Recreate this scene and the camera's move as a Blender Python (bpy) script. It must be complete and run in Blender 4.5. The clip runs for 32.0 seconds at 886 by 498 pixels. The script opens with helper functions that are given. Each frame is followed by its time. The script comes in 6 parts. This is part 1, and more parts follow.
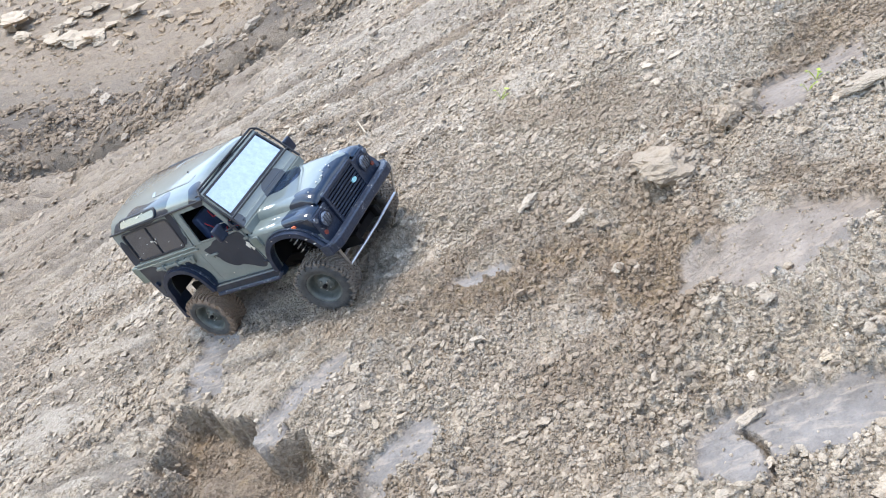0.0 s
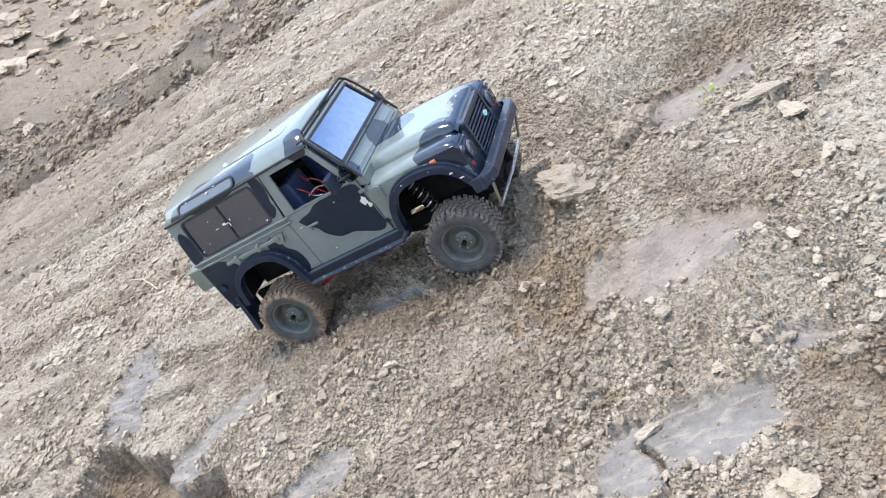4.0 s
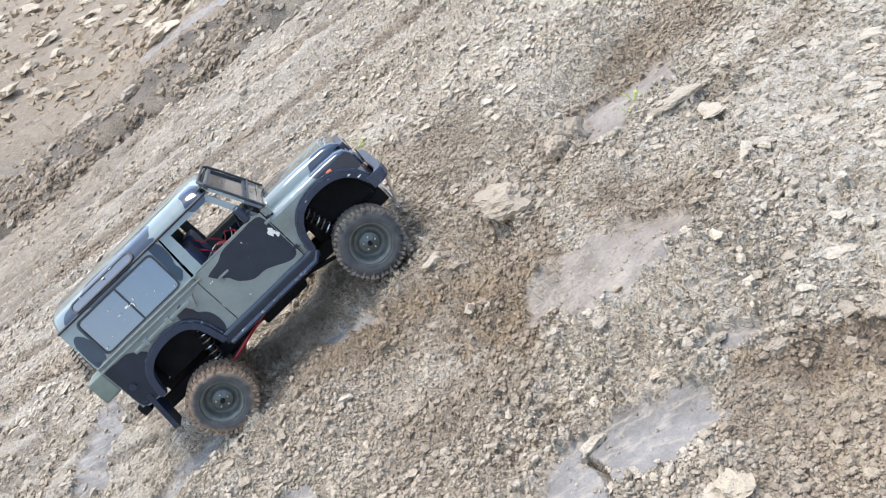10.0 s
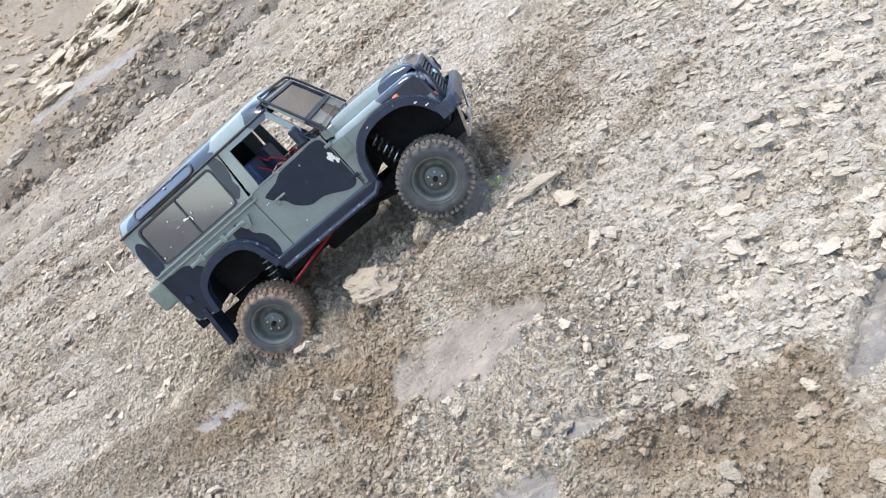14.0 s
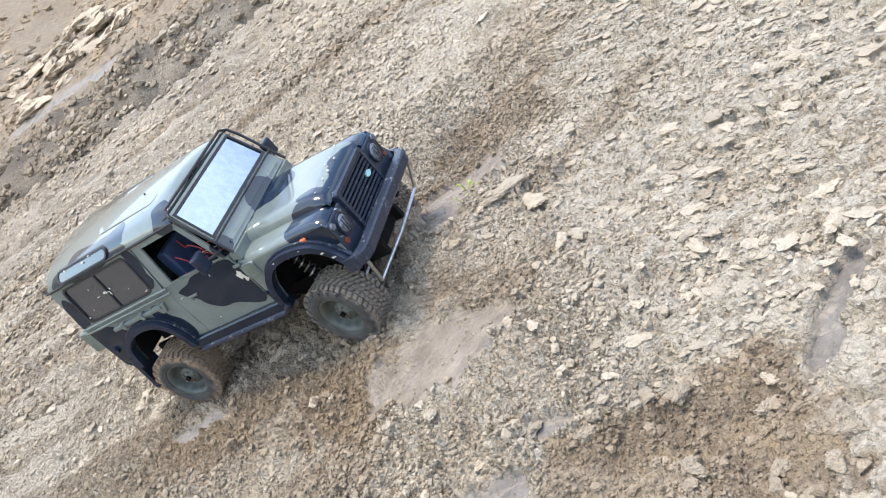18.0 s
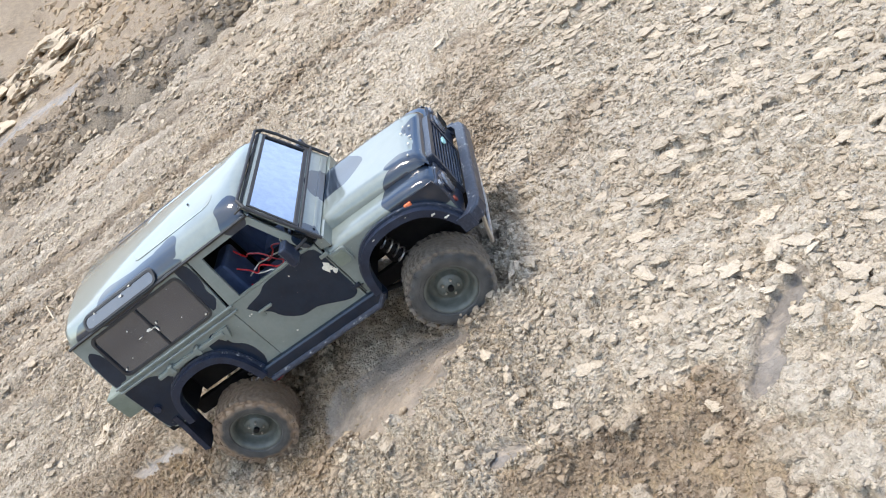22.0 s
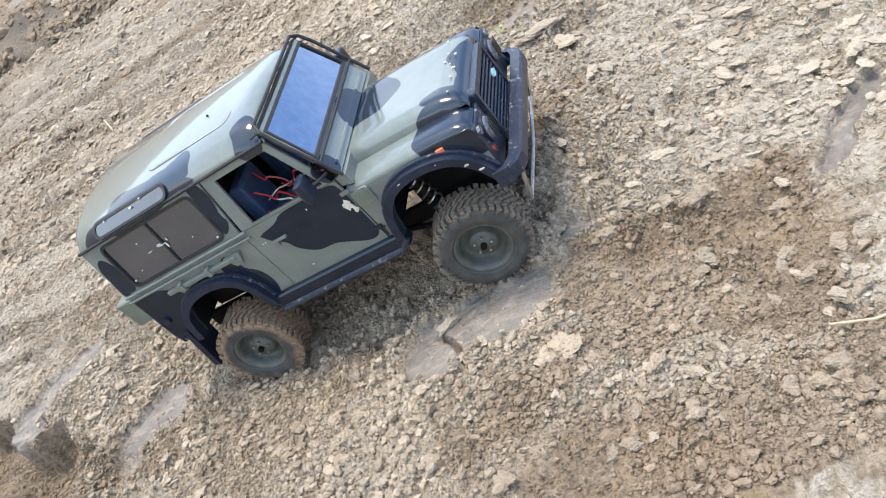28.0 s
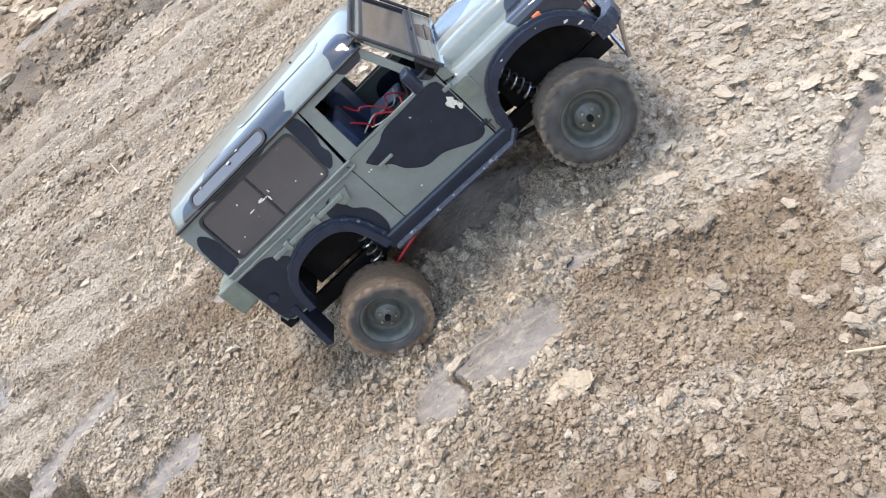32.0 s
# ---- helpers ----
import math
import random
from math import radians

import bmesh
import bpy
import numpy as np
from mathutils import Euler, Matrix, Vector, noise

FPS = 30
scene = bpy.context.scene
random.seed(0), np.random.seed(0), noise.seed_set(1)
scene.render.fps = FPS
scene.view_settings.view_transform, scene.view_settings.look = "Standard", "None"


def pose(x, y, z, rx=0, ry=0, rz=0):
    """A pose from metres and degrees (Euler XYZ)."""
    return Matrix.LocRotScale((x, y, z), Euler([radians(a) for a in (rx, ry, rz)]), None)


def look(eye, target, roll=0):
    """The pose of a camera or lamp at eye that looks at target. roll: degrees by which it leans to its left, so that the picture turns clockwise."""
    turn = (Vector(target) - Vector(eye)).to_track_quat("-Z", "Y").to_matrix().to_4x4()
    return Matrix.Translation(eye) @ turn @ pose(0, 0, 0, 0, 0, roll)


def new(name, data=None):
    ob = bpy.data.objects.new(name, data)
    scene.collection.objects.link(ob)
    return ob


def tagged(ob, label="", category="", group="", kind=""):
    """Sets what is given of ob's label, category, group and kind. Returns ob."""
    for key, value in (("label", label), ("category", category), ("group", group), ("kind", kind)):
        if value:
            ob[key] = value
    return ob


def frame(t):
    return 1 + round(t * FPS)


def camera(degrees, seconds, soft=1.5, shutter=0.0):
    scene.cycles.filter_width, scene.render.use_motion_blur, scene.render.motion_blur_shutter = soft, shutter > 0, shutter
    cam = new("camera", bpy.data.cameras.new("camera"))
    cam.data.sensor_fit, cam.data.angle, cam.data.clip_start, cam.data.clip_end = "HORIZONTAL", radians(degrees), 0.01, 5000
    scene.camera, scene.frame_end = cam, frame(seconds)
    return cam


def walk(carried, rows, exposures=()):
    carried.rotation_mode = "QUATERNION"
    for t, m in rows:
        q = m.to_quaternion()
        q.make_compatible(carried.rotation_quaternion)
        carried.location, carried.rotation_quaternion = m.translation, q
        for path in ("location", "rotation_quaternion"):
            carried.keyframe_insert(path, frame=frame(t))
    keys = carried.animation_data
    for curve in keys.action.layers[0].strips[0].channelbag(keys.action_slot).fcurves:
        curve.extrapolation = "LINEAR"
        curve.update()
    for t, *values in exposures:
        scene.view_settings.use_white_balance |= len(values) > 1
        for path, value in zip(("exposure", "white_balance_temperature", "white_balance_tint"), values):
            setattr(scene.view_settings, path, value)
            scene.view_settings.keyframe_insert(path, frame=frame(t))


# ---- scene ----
LEAN = 14.0                        # degrees by which the bank leans, its far side up
TILT = pose(0, 0, 0, LEAN, 0, 0)
SLOPE = TILT @ pose(0, 0, 0, 0, -28.0, 0)
cam = camera(54.0, 32.0, soft=1.05, shutter=0.22)
CAM_ROWS = [
    (0, 0.4059, -0.8570, 0.5794, 57.25, 33.93, 13.99),
    (0.5, 0.4097, -0.8627, 0.5799, 57.86, 33.80, 14.95),
    (1, 0.3993, -0.8646, 0.5815, 57.43, 33.61, 14.59),
    (1.5, 0.4066, -0.8555, 0.5804, 57.04, 33.62, 13.53),
    (2, 0.4112, -0.8536, 0.5806, 56.81, 34.06, 12.91),
    (2.5, 0.4167, -0.8533, 0.5726, 56.04, 33.88, 11.83),
    (3, 0.4279, -0.8470, 0.5690, 55.41, 33.62, 10.35),
    (3.5, 0.4329, -0.8427, 0.5701, 55.38, 33.74, 9.53),
    (4, 0.4475, -0.8420, 0.5623, 55.25, 34.09, 8.71),
    (4.5, 0.4608, -0.8403, 0.5591, 55.01, 34.69, 7.52),
    (6.5, 0.4846, -0.8242, 0.5582, 54.00, 36.00, 4.05),
    (7, 0.4805, -0.8314, 0.5559, 54.11, 36.21, 5.02),
    (7.5, 0.4717, -0.8317, 0.5593, 54.20, 36.60, 5.47),
    (8, 0.4706, -0.8340, 0.5605, 54.16, 36.77, 5.53),
    (8.5, 0.4770, -0.8348, 0.5581, 53.92, 36.86, 5.14),
    (9, 0.4807, -0.8331, 0.5569, 53.80, 37.37, 4.53),
    (9.5, 0.4845, -0.8340, 0.5552, 53.39, 37.71, 4.08),
    (10, 0.4927, -0.8341, 0.5499, 53.04, 37.70, 3.35),
    (10.5, 0.4979, -0.8285, 0.5517, 53.10, 37.86, 2.54),
    (11, 0.5044, -0.8261, 0.5510, 53.04, 37.55, 2.11),
    (11.5, 0.5038, -0.8249, 0.5516, 53.04, 36.82, 1.79),
    (12, 0.5158, -0.8190, 0.5515, 53.25, 36.14, 1.05),
    (12.5, 0.5169, -0.8187, 0.5501, 53.38, 35.51, 0.83),
    (13, 0.5347, -0.8239, 0.5494, 53.33, 34.91, -0.35),
    (13.5, 0.5546, -0.8257, 0.5488, 53.17, 34.74, -2.14),
    (14, 0.5584, -0.8217, 0.5478, 52.80, 35.02, -3.10),
    (14.5, 0.5673, -0.8205, 0.5475, 52.64, 35.38, -3.94),
    (16.5, 0.5764, -0.8238, 0.5457, 52.02, 36.07, -5.17),
    (17, 0.5697, -0.8237, 0.5463, 52.31, 36.00, -4.53),
    (17.5, 0.5715, -0.8275, 0.5443, 52.28, 35.79, -4.44),
    (18, 0.5766, -0.8294, 0.5417, 51.96, 35.66, -5.04),
    (18.5, 0.5719, -0.8328, 0.5406, 51.64, 34.90, -5.10),
    (19, 0.5769, -0.8359, 0.5376, 51.42, 34.69, -5.33),
    (19.5, 0.5839, -0.8336, 0.5350, 51.04, 35.05, -6.38),
    (20, 0.5855, -0.8318, 0.5355, 51.00, 35.10, -6.48),
    (20.5, 0.5829, -0.8341, 0.5348, 51.30, 35.46, -5.85),
    (21, 0.5834, -0.8337, 0.5348, 51.40, 35.81, -5.97),
    (21.5, 0.5896, -0.8304, 0.5386, 51.59, 35.84, -6.47),
    (22, 0.6055, -0.8259, 0.5421, 51.39, 35.63, -7.62),
    (22.5, 0.5956, -0.8298, 0.5382, 50.71, 35.45, -7.70),
    (23, 0.5826, -0.8307, 0.5379, 50.32, 34.85, -6.96),
    (23.5, 0.5805, -0.8326, 0.5338, 49.78, 34.46, -6.99),
    (24, 0.5765, -0.8342, 0.5327, 49.42, 34.68, -7.00),
    (24.5, 0.5728, -0.8361, 0.5289, 49.27, 34.64, -6.71),
    (26.5, 0.5635, -0.8473, 0.5294, 48.98, 34.29, -4.49),
    (27, 0.5229, -0.8754, 0.5321, 49.15, 33.03, -1.20),
    (27.5, 0.4923, -0.9200, 0.5332, 48.54, 32.09, -0.33),
    (28, 0.5002, -0.9429, 0.5314, 47.91, 31.93, -2.88),
    (28.5, 0.5195, -0.9546, 0.5277, 47.37, 31.60, -6.07),
    (29, 0.5285, -0.9374, 0.5312, 47.07, 31.76, -7.41),
    (29.5, 0.5221, -0.9264, 0.5384, 47.37, 32.59, -6.64),
    (30, 0.5155, -0.9153, 0.5413, 47.84, 33.72, -5.24),
    (30.5, 0.5027, -0.9147, 0.5409, 48.33, 33.87, -3.75),
    (31, 0.5046, -0.9190, 0.5366, 48.27, 34.56, -3.33),
    (31.5, 0.5091, -0.9198, 0.5331, 48.18, 35.13, -3.65),
    (32, 0.5177, -0.9179, 0.5312, 47.93, 35.09, -4.44),
]
BALANCE = [(0.0, 0.64, 6170, 11), (3.0, 0.66, 6270, 11), (14.0, 0.68, 6220, 10), (18.0, 0.64, 6520, 10), (24.0, 0.62, 6760, 11), (27.0, 0.59, 6560, 10), (28.0, 0.61, 6710, 11), (29.0, 0.61, 6880, 13), (30.0, 0.63, 6910, 14), (31.0, 0.63, 6910, 14), (32.0, 0.67, 6660, 13)]   # stops, kelvin, tint
walk(cam, [(t, SLOPE @ pose(*r)) for t, *r in CAM_ROWS], BALANCE)
CAR_ROWS = [
    (0, -0.6807, 0.2152, 0.0340, -1.03, 0.69, -9.86),
    (0.5, -0.6476, 0.1940, 0.0378, -1.83, 1.08, -5.50),
    (1, -0.6001, 0.1798, 0.0359, -0.87, 1.67, -3.59),
    (1.5, -0.5623, 0.1671, 0.0354, -1.73, 2.00, -1.96),
    (2, -0.5024, 0.1496, 0.0336, -2.82, 0.67, -0.81),
    (2.5, -0.4421, 0.1444, 0.0308, -5.59, 1.24, -0.58),
    (3, -0.3726, 0.1359, 0.0253, -6.39, -0.12, -1.09),
    (3.5, -0.3098, 0.1227, 0.0220, -4.56, -1.03, -0.13),
    (4, -0.2765, 0.1023, 0.0214, -5.13, -1.17, -1.27),
    (4.5, -0.2301, 0.0865, 0.0238, -7.06, -0.63, 1.11),
    (6.5, -0.1608, 0.0686, 0.0245, -9.44, -4.43, 22.60),
    (7, -0.3602, -0.0100, 0.0347, -10.94, -1.81, 32.47),
    (7.5, -0.3893, -0.0120, 0.0310, -9.98, -1.15, 32.29),
    (8, -0.3859, -0.0153, 0.0345, -9.32, -1.11, 32.09),
    (8.5, -0.3900, -0.0124, 0.0314, -10.03, -1.09, 32.58),
    (9, -0.3855, -0.0085, 0.0313, -10.16, -0.88, 32.21),
    (9.5, -0.3804, -0.0033, 0.0320, -10.47, -0.69, 31.79),
    (10, -0.3525, 0.0304, 0.0310, -10.36, 0.13, 28.79),
    (10.5, -0.3225, 0.0641, 0.0315, -10.48, 0.47, 23.63),
    (11, -0.2908, 0.0946, 0.0293, -9.74, -0.05, 19.40),
    (11.5, -0.2375, 0.1277, 0.0287, -10.75, -2.04, 10.93),
    (12, -0.2089, 0.1344, 0.0306, -13.47, -1.60, 12.42),
    (12.5, -0.1314, 0.1526, 0.0264, -13.87, -2.79, 2.92),
    (13, -0.0434, 0.1380, 0.0208, -15.36, -2.83, 4.74),
    (13.5, -0.0341, 0.1431, 0.0211, -17.18, -3.58, 8.58),
    (14, -0.0104, 0.1622, 0.0234, -15.14, -4.48, 6.91),
    (14.5, 0.0018, 0.1648, 0.0220, -15.56, -3.96, 5.96),
    (16.5, 0.0008, 0.1944, 0.0150, -6.94, -1.42, -5.92),
    (17, -0.1782, 0.1947, 0.0222, -10.89, -2.71, -1.97),
    (17.5, -0.1521, 0.1791, 0.0212, -12.29, -5.71, -9.28),
    (18, -0.0845, 0.1457, 0.0267, -2.97, -1.33, -16.55),
    (18.5, -0.0264, 0.0862, 0.0227, 0.67, -2.03, -14.16),
    (19, -0.0200, 0.0707, 0.0220, -1.39, -2.18, -13.53),
    (19.5, 0.0215, 0.0057, 0.0209, -2.53, -2.87, -1.68),
    (20, 0.0265, -0.0088, 0.0219, -3.76, -2.72, 0.48),
    (20.5, -0.0812, -0.0314, 0.0312, -3.99, -0.79, 2.38),
    (21, -0.0616, -0.0177, 0.0315, -11.98, -3.26, 6.73),
    (21.5, 0.0550, 0.0043, 0.0259, -6.37, -3.24, 7.78),
    (22, 0.0841, 0.0060, 0.0237, -2.25, -1.87, -1.01),
    (22.5, 0.0747, 0.0034, 0.0250, 4.78, -1.52, -7.20),
    (23, 0.0076, -0.0150, 0.0201, -4.30, -4.61, -4.79),
    (23.5, 0.0201, -0.0261, 0.0210, -0.43, -2.97, -5.52),
    (24, 0.0037, -0.0171, 0.0171, 0.82, -3.51, -6.17),
    (24.5, -0.0166, -0.0185, 0.0160, 0.11, -3.40, -4.75),
    (26.5, -0.1883, -0.1038, 0.0262, 4.59, 0.33, -13.13),
    (27, -0.1363, -0.1296, 0.0286, 2.52, -1.17, -14.19),
    (27.5, -0.0453, -0.1684, 0.0194, 2.17, -3.62, -8.73),
    (28, 0.0100, -0.1809, 0.0120, -1.80, -3.70, -6.23),
    (28.5, 0.0689, -0.1954, 0.0124, -2.16, -3.81, 2.61),
    (29, 0.1307, -0.1900, 0.0096, -3.67, -4.71, 11.41),
    (29.5, 0.1366, -0.1814, 0.0087, -4.23, -5.42, 10.56),
    (30, 0.1354, -0.1768, 0.0075, -5.12, -5.44, 10.46),
    (30.5, 0.1345, -0.1784, 0.0051, -3.21, -5.33, 10.67),
    (31, 0.0306, -0.1969, 0.0193, -6.73, -6.91, 12.77),
    (31.5, 0.0758, -0.1694, 0.0220, -10.05, -10.11, 13.04),
    (32, 0.1415, -0.1541, 0.0169, -7.80, -7.54, 8.43),
]

# ---------------------------------------------------------------- light
SUN_EL, SUN_AZ = 62.5, 183.3      # degrees above the horizon, and from +x towards +y
world = bpy.data.worlds.new("sky")
scene.world = world
world.use_nodes = True
wt = world.node_tree
bg = wt.nodes["Background"]
sky = wt.nodes.new("ShaderNodeTexSky")
sky.sky_type, sky.sun_disc = "NISHITA", False
sky.dust_density, sky.ozone_density = 0.4, 2.4
sky.sun_elevation, sky.sun_rotation = radians(SUN_EL), radians(90 - SUN_AZ)
cloud = wt.nodes.new("ShaderNodeTexNoise")
cloud.inputs["Scale"].default_value, cloud.inputs["Detail"].default_value = 2.2, 7.0
ramp = wt.nodes.new("ShaderNodeValToRGB")
ramp.color_ramp.elements[0].position, ramp.color_ramp.elements[1].position = 0.42, 0.64
coord = wt.nodes.new("ShaderNodeTexCoord")
mix = wt.nodes.new("ShaderNodeMix")
mix.data_type = "RGBA"
mix.inputs["B"].default_value = (4.0, 4.7, 5.7, 1)
drift = wt.nodes.new("ShaderNodeMapping")
drift.inputs["Location"].default_value = (0.5, 0.2, 0.35)
wt.links.new(coord.outputs["Generated"], drift.inputs["Vector"])
wt.links.new(drift.outputs["Vector"], cloud.inputs["Vector"])
wt.links.new(cloud.outputs["Fac"], ramp.inputs["Fac"])
wt.links.new(ramp.outputs["Color"], mix.inputs["Factor"])
wt.links.new(sky.outputs["Color"], mix.inputs["A"])
wt.links.new(mix.outputs["Result"], bg.inputs["Color"])
bg.inputs["Strength"].default_value = 0.335
sun = new("sun", bpy.data.lights.new("sun", "SUN"))
sun.data.energy, sun.data.angle, sun.data.color = 2.79, radians(17), (1.0, 0.93, 0.82)
sd = Vector((math.cos(radians(SUN_AZ)) * math.cos(radians(SUN_EL)), math.sin(radians(SUN_AZ)) * math.cos(radians(SUN_EL)), math.sin(radians(SUN_EL))))
sun.matrix_world = look(sd * 20, (0, 0, 0))
scene.view_settings.exposure = 0.70


# ---------------------------------------------------------------- materials
def nodes_of(name):
    m = bpy.data.materials.new(name)
    m.use_nodes = True
    t = m.node_tree
    return m, t, t.nodes["Principled BSDF"]


def noise_node(t, scale, detail=4.0, rough=0.55, vec=None, dist=0.0):
    n = t.nodes.new("ShaderNodeTexNoise")
    n.inputs["Scale"].default_value, n.inputs["Detail"].default_value = scale, detail
    n.inputs["Roughness"].default_value, n.inputs["Distortion"].default_value = rough, dist
    if vec is not None:
        t.links.new(vec, n.inputs["Vector"])
    return n


def ramp_node(t, fac, stops):
    r = t.nodes.new("ShaderNodeValToRGB")
    e = r.color_ramp.elements
    while len(e) < len(stops):
        e.new(0.5)
    for el, (p, c) in zip(e, stops):
        el.position = p
        el.color = (*c, 1) if len(c) == 3 else c
    t.links.new(fac, r.inputs["Fac"])
    return r


def mix_node(t, fac, a, b):
    m = t.nodes.new("ShaderNodeMix")
    m.data_type = "RGBA"
    for key, v in (("Factor", fac), ("A", a), ("B", b)):
        if isinstance(v, (int, float)):
            m.inputs[key].default_value = v
        elif isinstance(v, tuple):
            m.inputs[key].default_value = (*v, 1)
        else:
            t.links.new(v, m.inputs[key])
    return m.outputs["Result"]


def math_node(t, op, a, b=0.0):
    m = t.nodes.new("ShaderNodeMath")
    m.operation = op
    for i, v in enumerate((a, b)):
        if isinstance(v, (int, float)):
            m.inputs[i].default_value = v
        else:
            t.links.new(v, m.inputs[i])
    return m.outputs[0]


def bump_node(t, p, height, strength, dist):
    b = t.nodes.new("ShaderNodeBump")
    b.inputs["Strength"].default_value, b.inputs["Distance"].default_value = strength, dist
    t.links.new(height, b.inputs["Height"])
    t.links.new(b.outputs["Normal"], p.inputs["Normal"])


def coords(t):
    return t.nodes.new("ShaderNodeTexCoord").outputs["Object"]


def plain(name, c1, c2, scale, rough, metal=0.0, bump=0.0, spec=0.5):
    """A surface with one noise for its colour and a finer one for wear and relief."""
    m, t, p = nodes_of(name)
    co = coords(t)
    n1, n2 = noise_node(t, scale, 5, vec=co), noise_node(t, scale * 9, 3, vec=co)
    f = math_node(t, "ADD", math_node(t, "MULTIPLY", n1.outputs["Fac"], 0.7), math_node(t, "MULTIPLY", n2.outputs["Fac"], 0.3))
    t.links.new(ramp_node(t, f, [(0.35, c1), (0.65, c2)]).outputs["Color"], p.inputs["Base Color"])
    p.inputs["Metallic"].default_value = metal
    p.inputs["Specular IOR Level"].default_value = spec
    r = math_node(t, "ADD", math_node(t, "MULTIPLY", n2.outputs["Fac"], 0.25), rough - 0.12)
    t.links.new(r, p.inputs["Roughness"])
    if bump:
        bump_node(t, p, n2.outputs["Fac"], 0.6, bump)
    return m


# dark blotches of the camouflage: centre and half sizes, in the car's space
BLOTCHES = [
    ((0.0, -0.085, 0.216), (0.078, 0.03, 0.0165)), ((0.055, -0.070, 0.228), (0.025, 0.022, 0.014)),
    ((-0.03, 0.068, 0.226), (0.055, 0.03, 0.03)), ((0.150, -0.076, 0.214), (0.022, 0.022, 0.02)),
    ((0.226, 0.014, 0.142), (0.040, 0.034, 0.03)), ((0.322, -0.078, 0.122), (0.042, 0.036, 0.028)),
    ((0.332, 0.0, 0.135), (0.016, 0.06, 0.02)), ((0.336, -0.046, 0.138), (0.05, 0.018, 0.02)),
    ((0.325, 0.08, 0.12), (0.03, 0.03, 0.03)), ((0.15, 0.093, 0.10), (0.06, 0.03, 0.035)),
    ((-0.07, 0.093, 0.11), (0.05, 0.03, 0.05)), ((0.205, -0.09, 0.155), (0.02, 0.02, 0.022)),
    ((-0.098, 0.02, 0.17), (0.03, 0.05, 0.04)), ((0.24, 0.093, 0.10), (0.03, 0.03, 0.02)),
]


def camo_paint(name, blotches, gloss):
    m, t, p = nodes_of(name)
    co = coords(t)
    wob = noise_node(t, 17, 1, vec=co)
    sub = t.nodes.new("ShaderNodeVectorMath")
    sub.operation = "SUBTRACT"
    t.links.new(wob.outputs["Color"], sub.inputs[0])
    sub.inputs[1].default_value = (0.5, 0.5, 0.5)
    mul = t.nodes.new("ShaderNodeVectorMath")
    mul.operation = "MULTIPLY_ADD"
    t.links.new(sub.outputs[0], mul.inputs[0])
    mul.inputs[1].default_value = (0.05, 0.02, 0.05)
    t.links.new(co, mul.inputs[2])
    least = None
    for c, r in blotches:
        s = t.nodes.new("ShaderNodeVectorMath")
        s.operation = "SUBTRACT"
        t.links.new(mul.outputs[0], s.inputs[0])
        s.inputs[1].default_value = c
        d = t.nodes.new("ShaderNodeVectorMath")
        d.operation = "DIVIDE"
        t.links.new(s.outputs[0], d.inputs[0])
        d.inputs[1].default_value = r
        ln = t.nodes.new("ShaderNodeVectorMath")
        ln.operation = "LENGTH"
        t.links.new(d.outputs[0], ln.inputs[0])
        least = ln.outputs["Value"] if least is None else math_node(t, "MINIMUM", least, ln.outputs["Value"])
    dark = ramp_node(t, least, [(0.97, (1, 1, 1)), (1.0, (0, 0, 0))])
    grime = noise_node(t, 40, 6, 0.65, co)
    fine = noise_node(t, 420, 3, 0.6, co)
    green = ramp_node(t, grime.outputs["Fac"], [(0.3, (0.136, 0.156, 0.138)), (0.7, (0.180, 0.203, 0.181))])
    navy = ramp_node(t, grime.outputs["Fac"], [(0.3, (0.0040, 0.0090, 0.018)), (0.75, (0.010, 0.019, 0.034))])
    paint = mix_node(t, dark.outputs["Color"], green.outputs["Color"], navy.outputs["Color"])
    chips = ramp_node(t, fine.outputs["Fac"], [(0.745, (0, 0, 0)), (0.77, (1, 1, 1))])
    dusty = mix_node(t, math_node(t, "MULTIPLY", chips.outputs["Color"], 0.8), paint, (0.55, 0.52, 0.45))
    t.links.new(dusty, p.inputs["Base Color"])
    t.links.new(math_node(t, "ADD", math_node(t, "MULTIPLY", grime.outputs["Fac"], 0.3), 0.2), p.inputs["Roughness"])
    p.inputs["Specular IOR Level"].default_value = 0.1
    p.inputs["Coat Weight"].default_value, p.inputs["Coat Roughness"].default_value, p.inputs["Coat IOR"].default_value = 1.0, 0.08, gloss
    bump_node(t, p, fine.outputs["Fac"], 0.15, 0.0006)
    return m


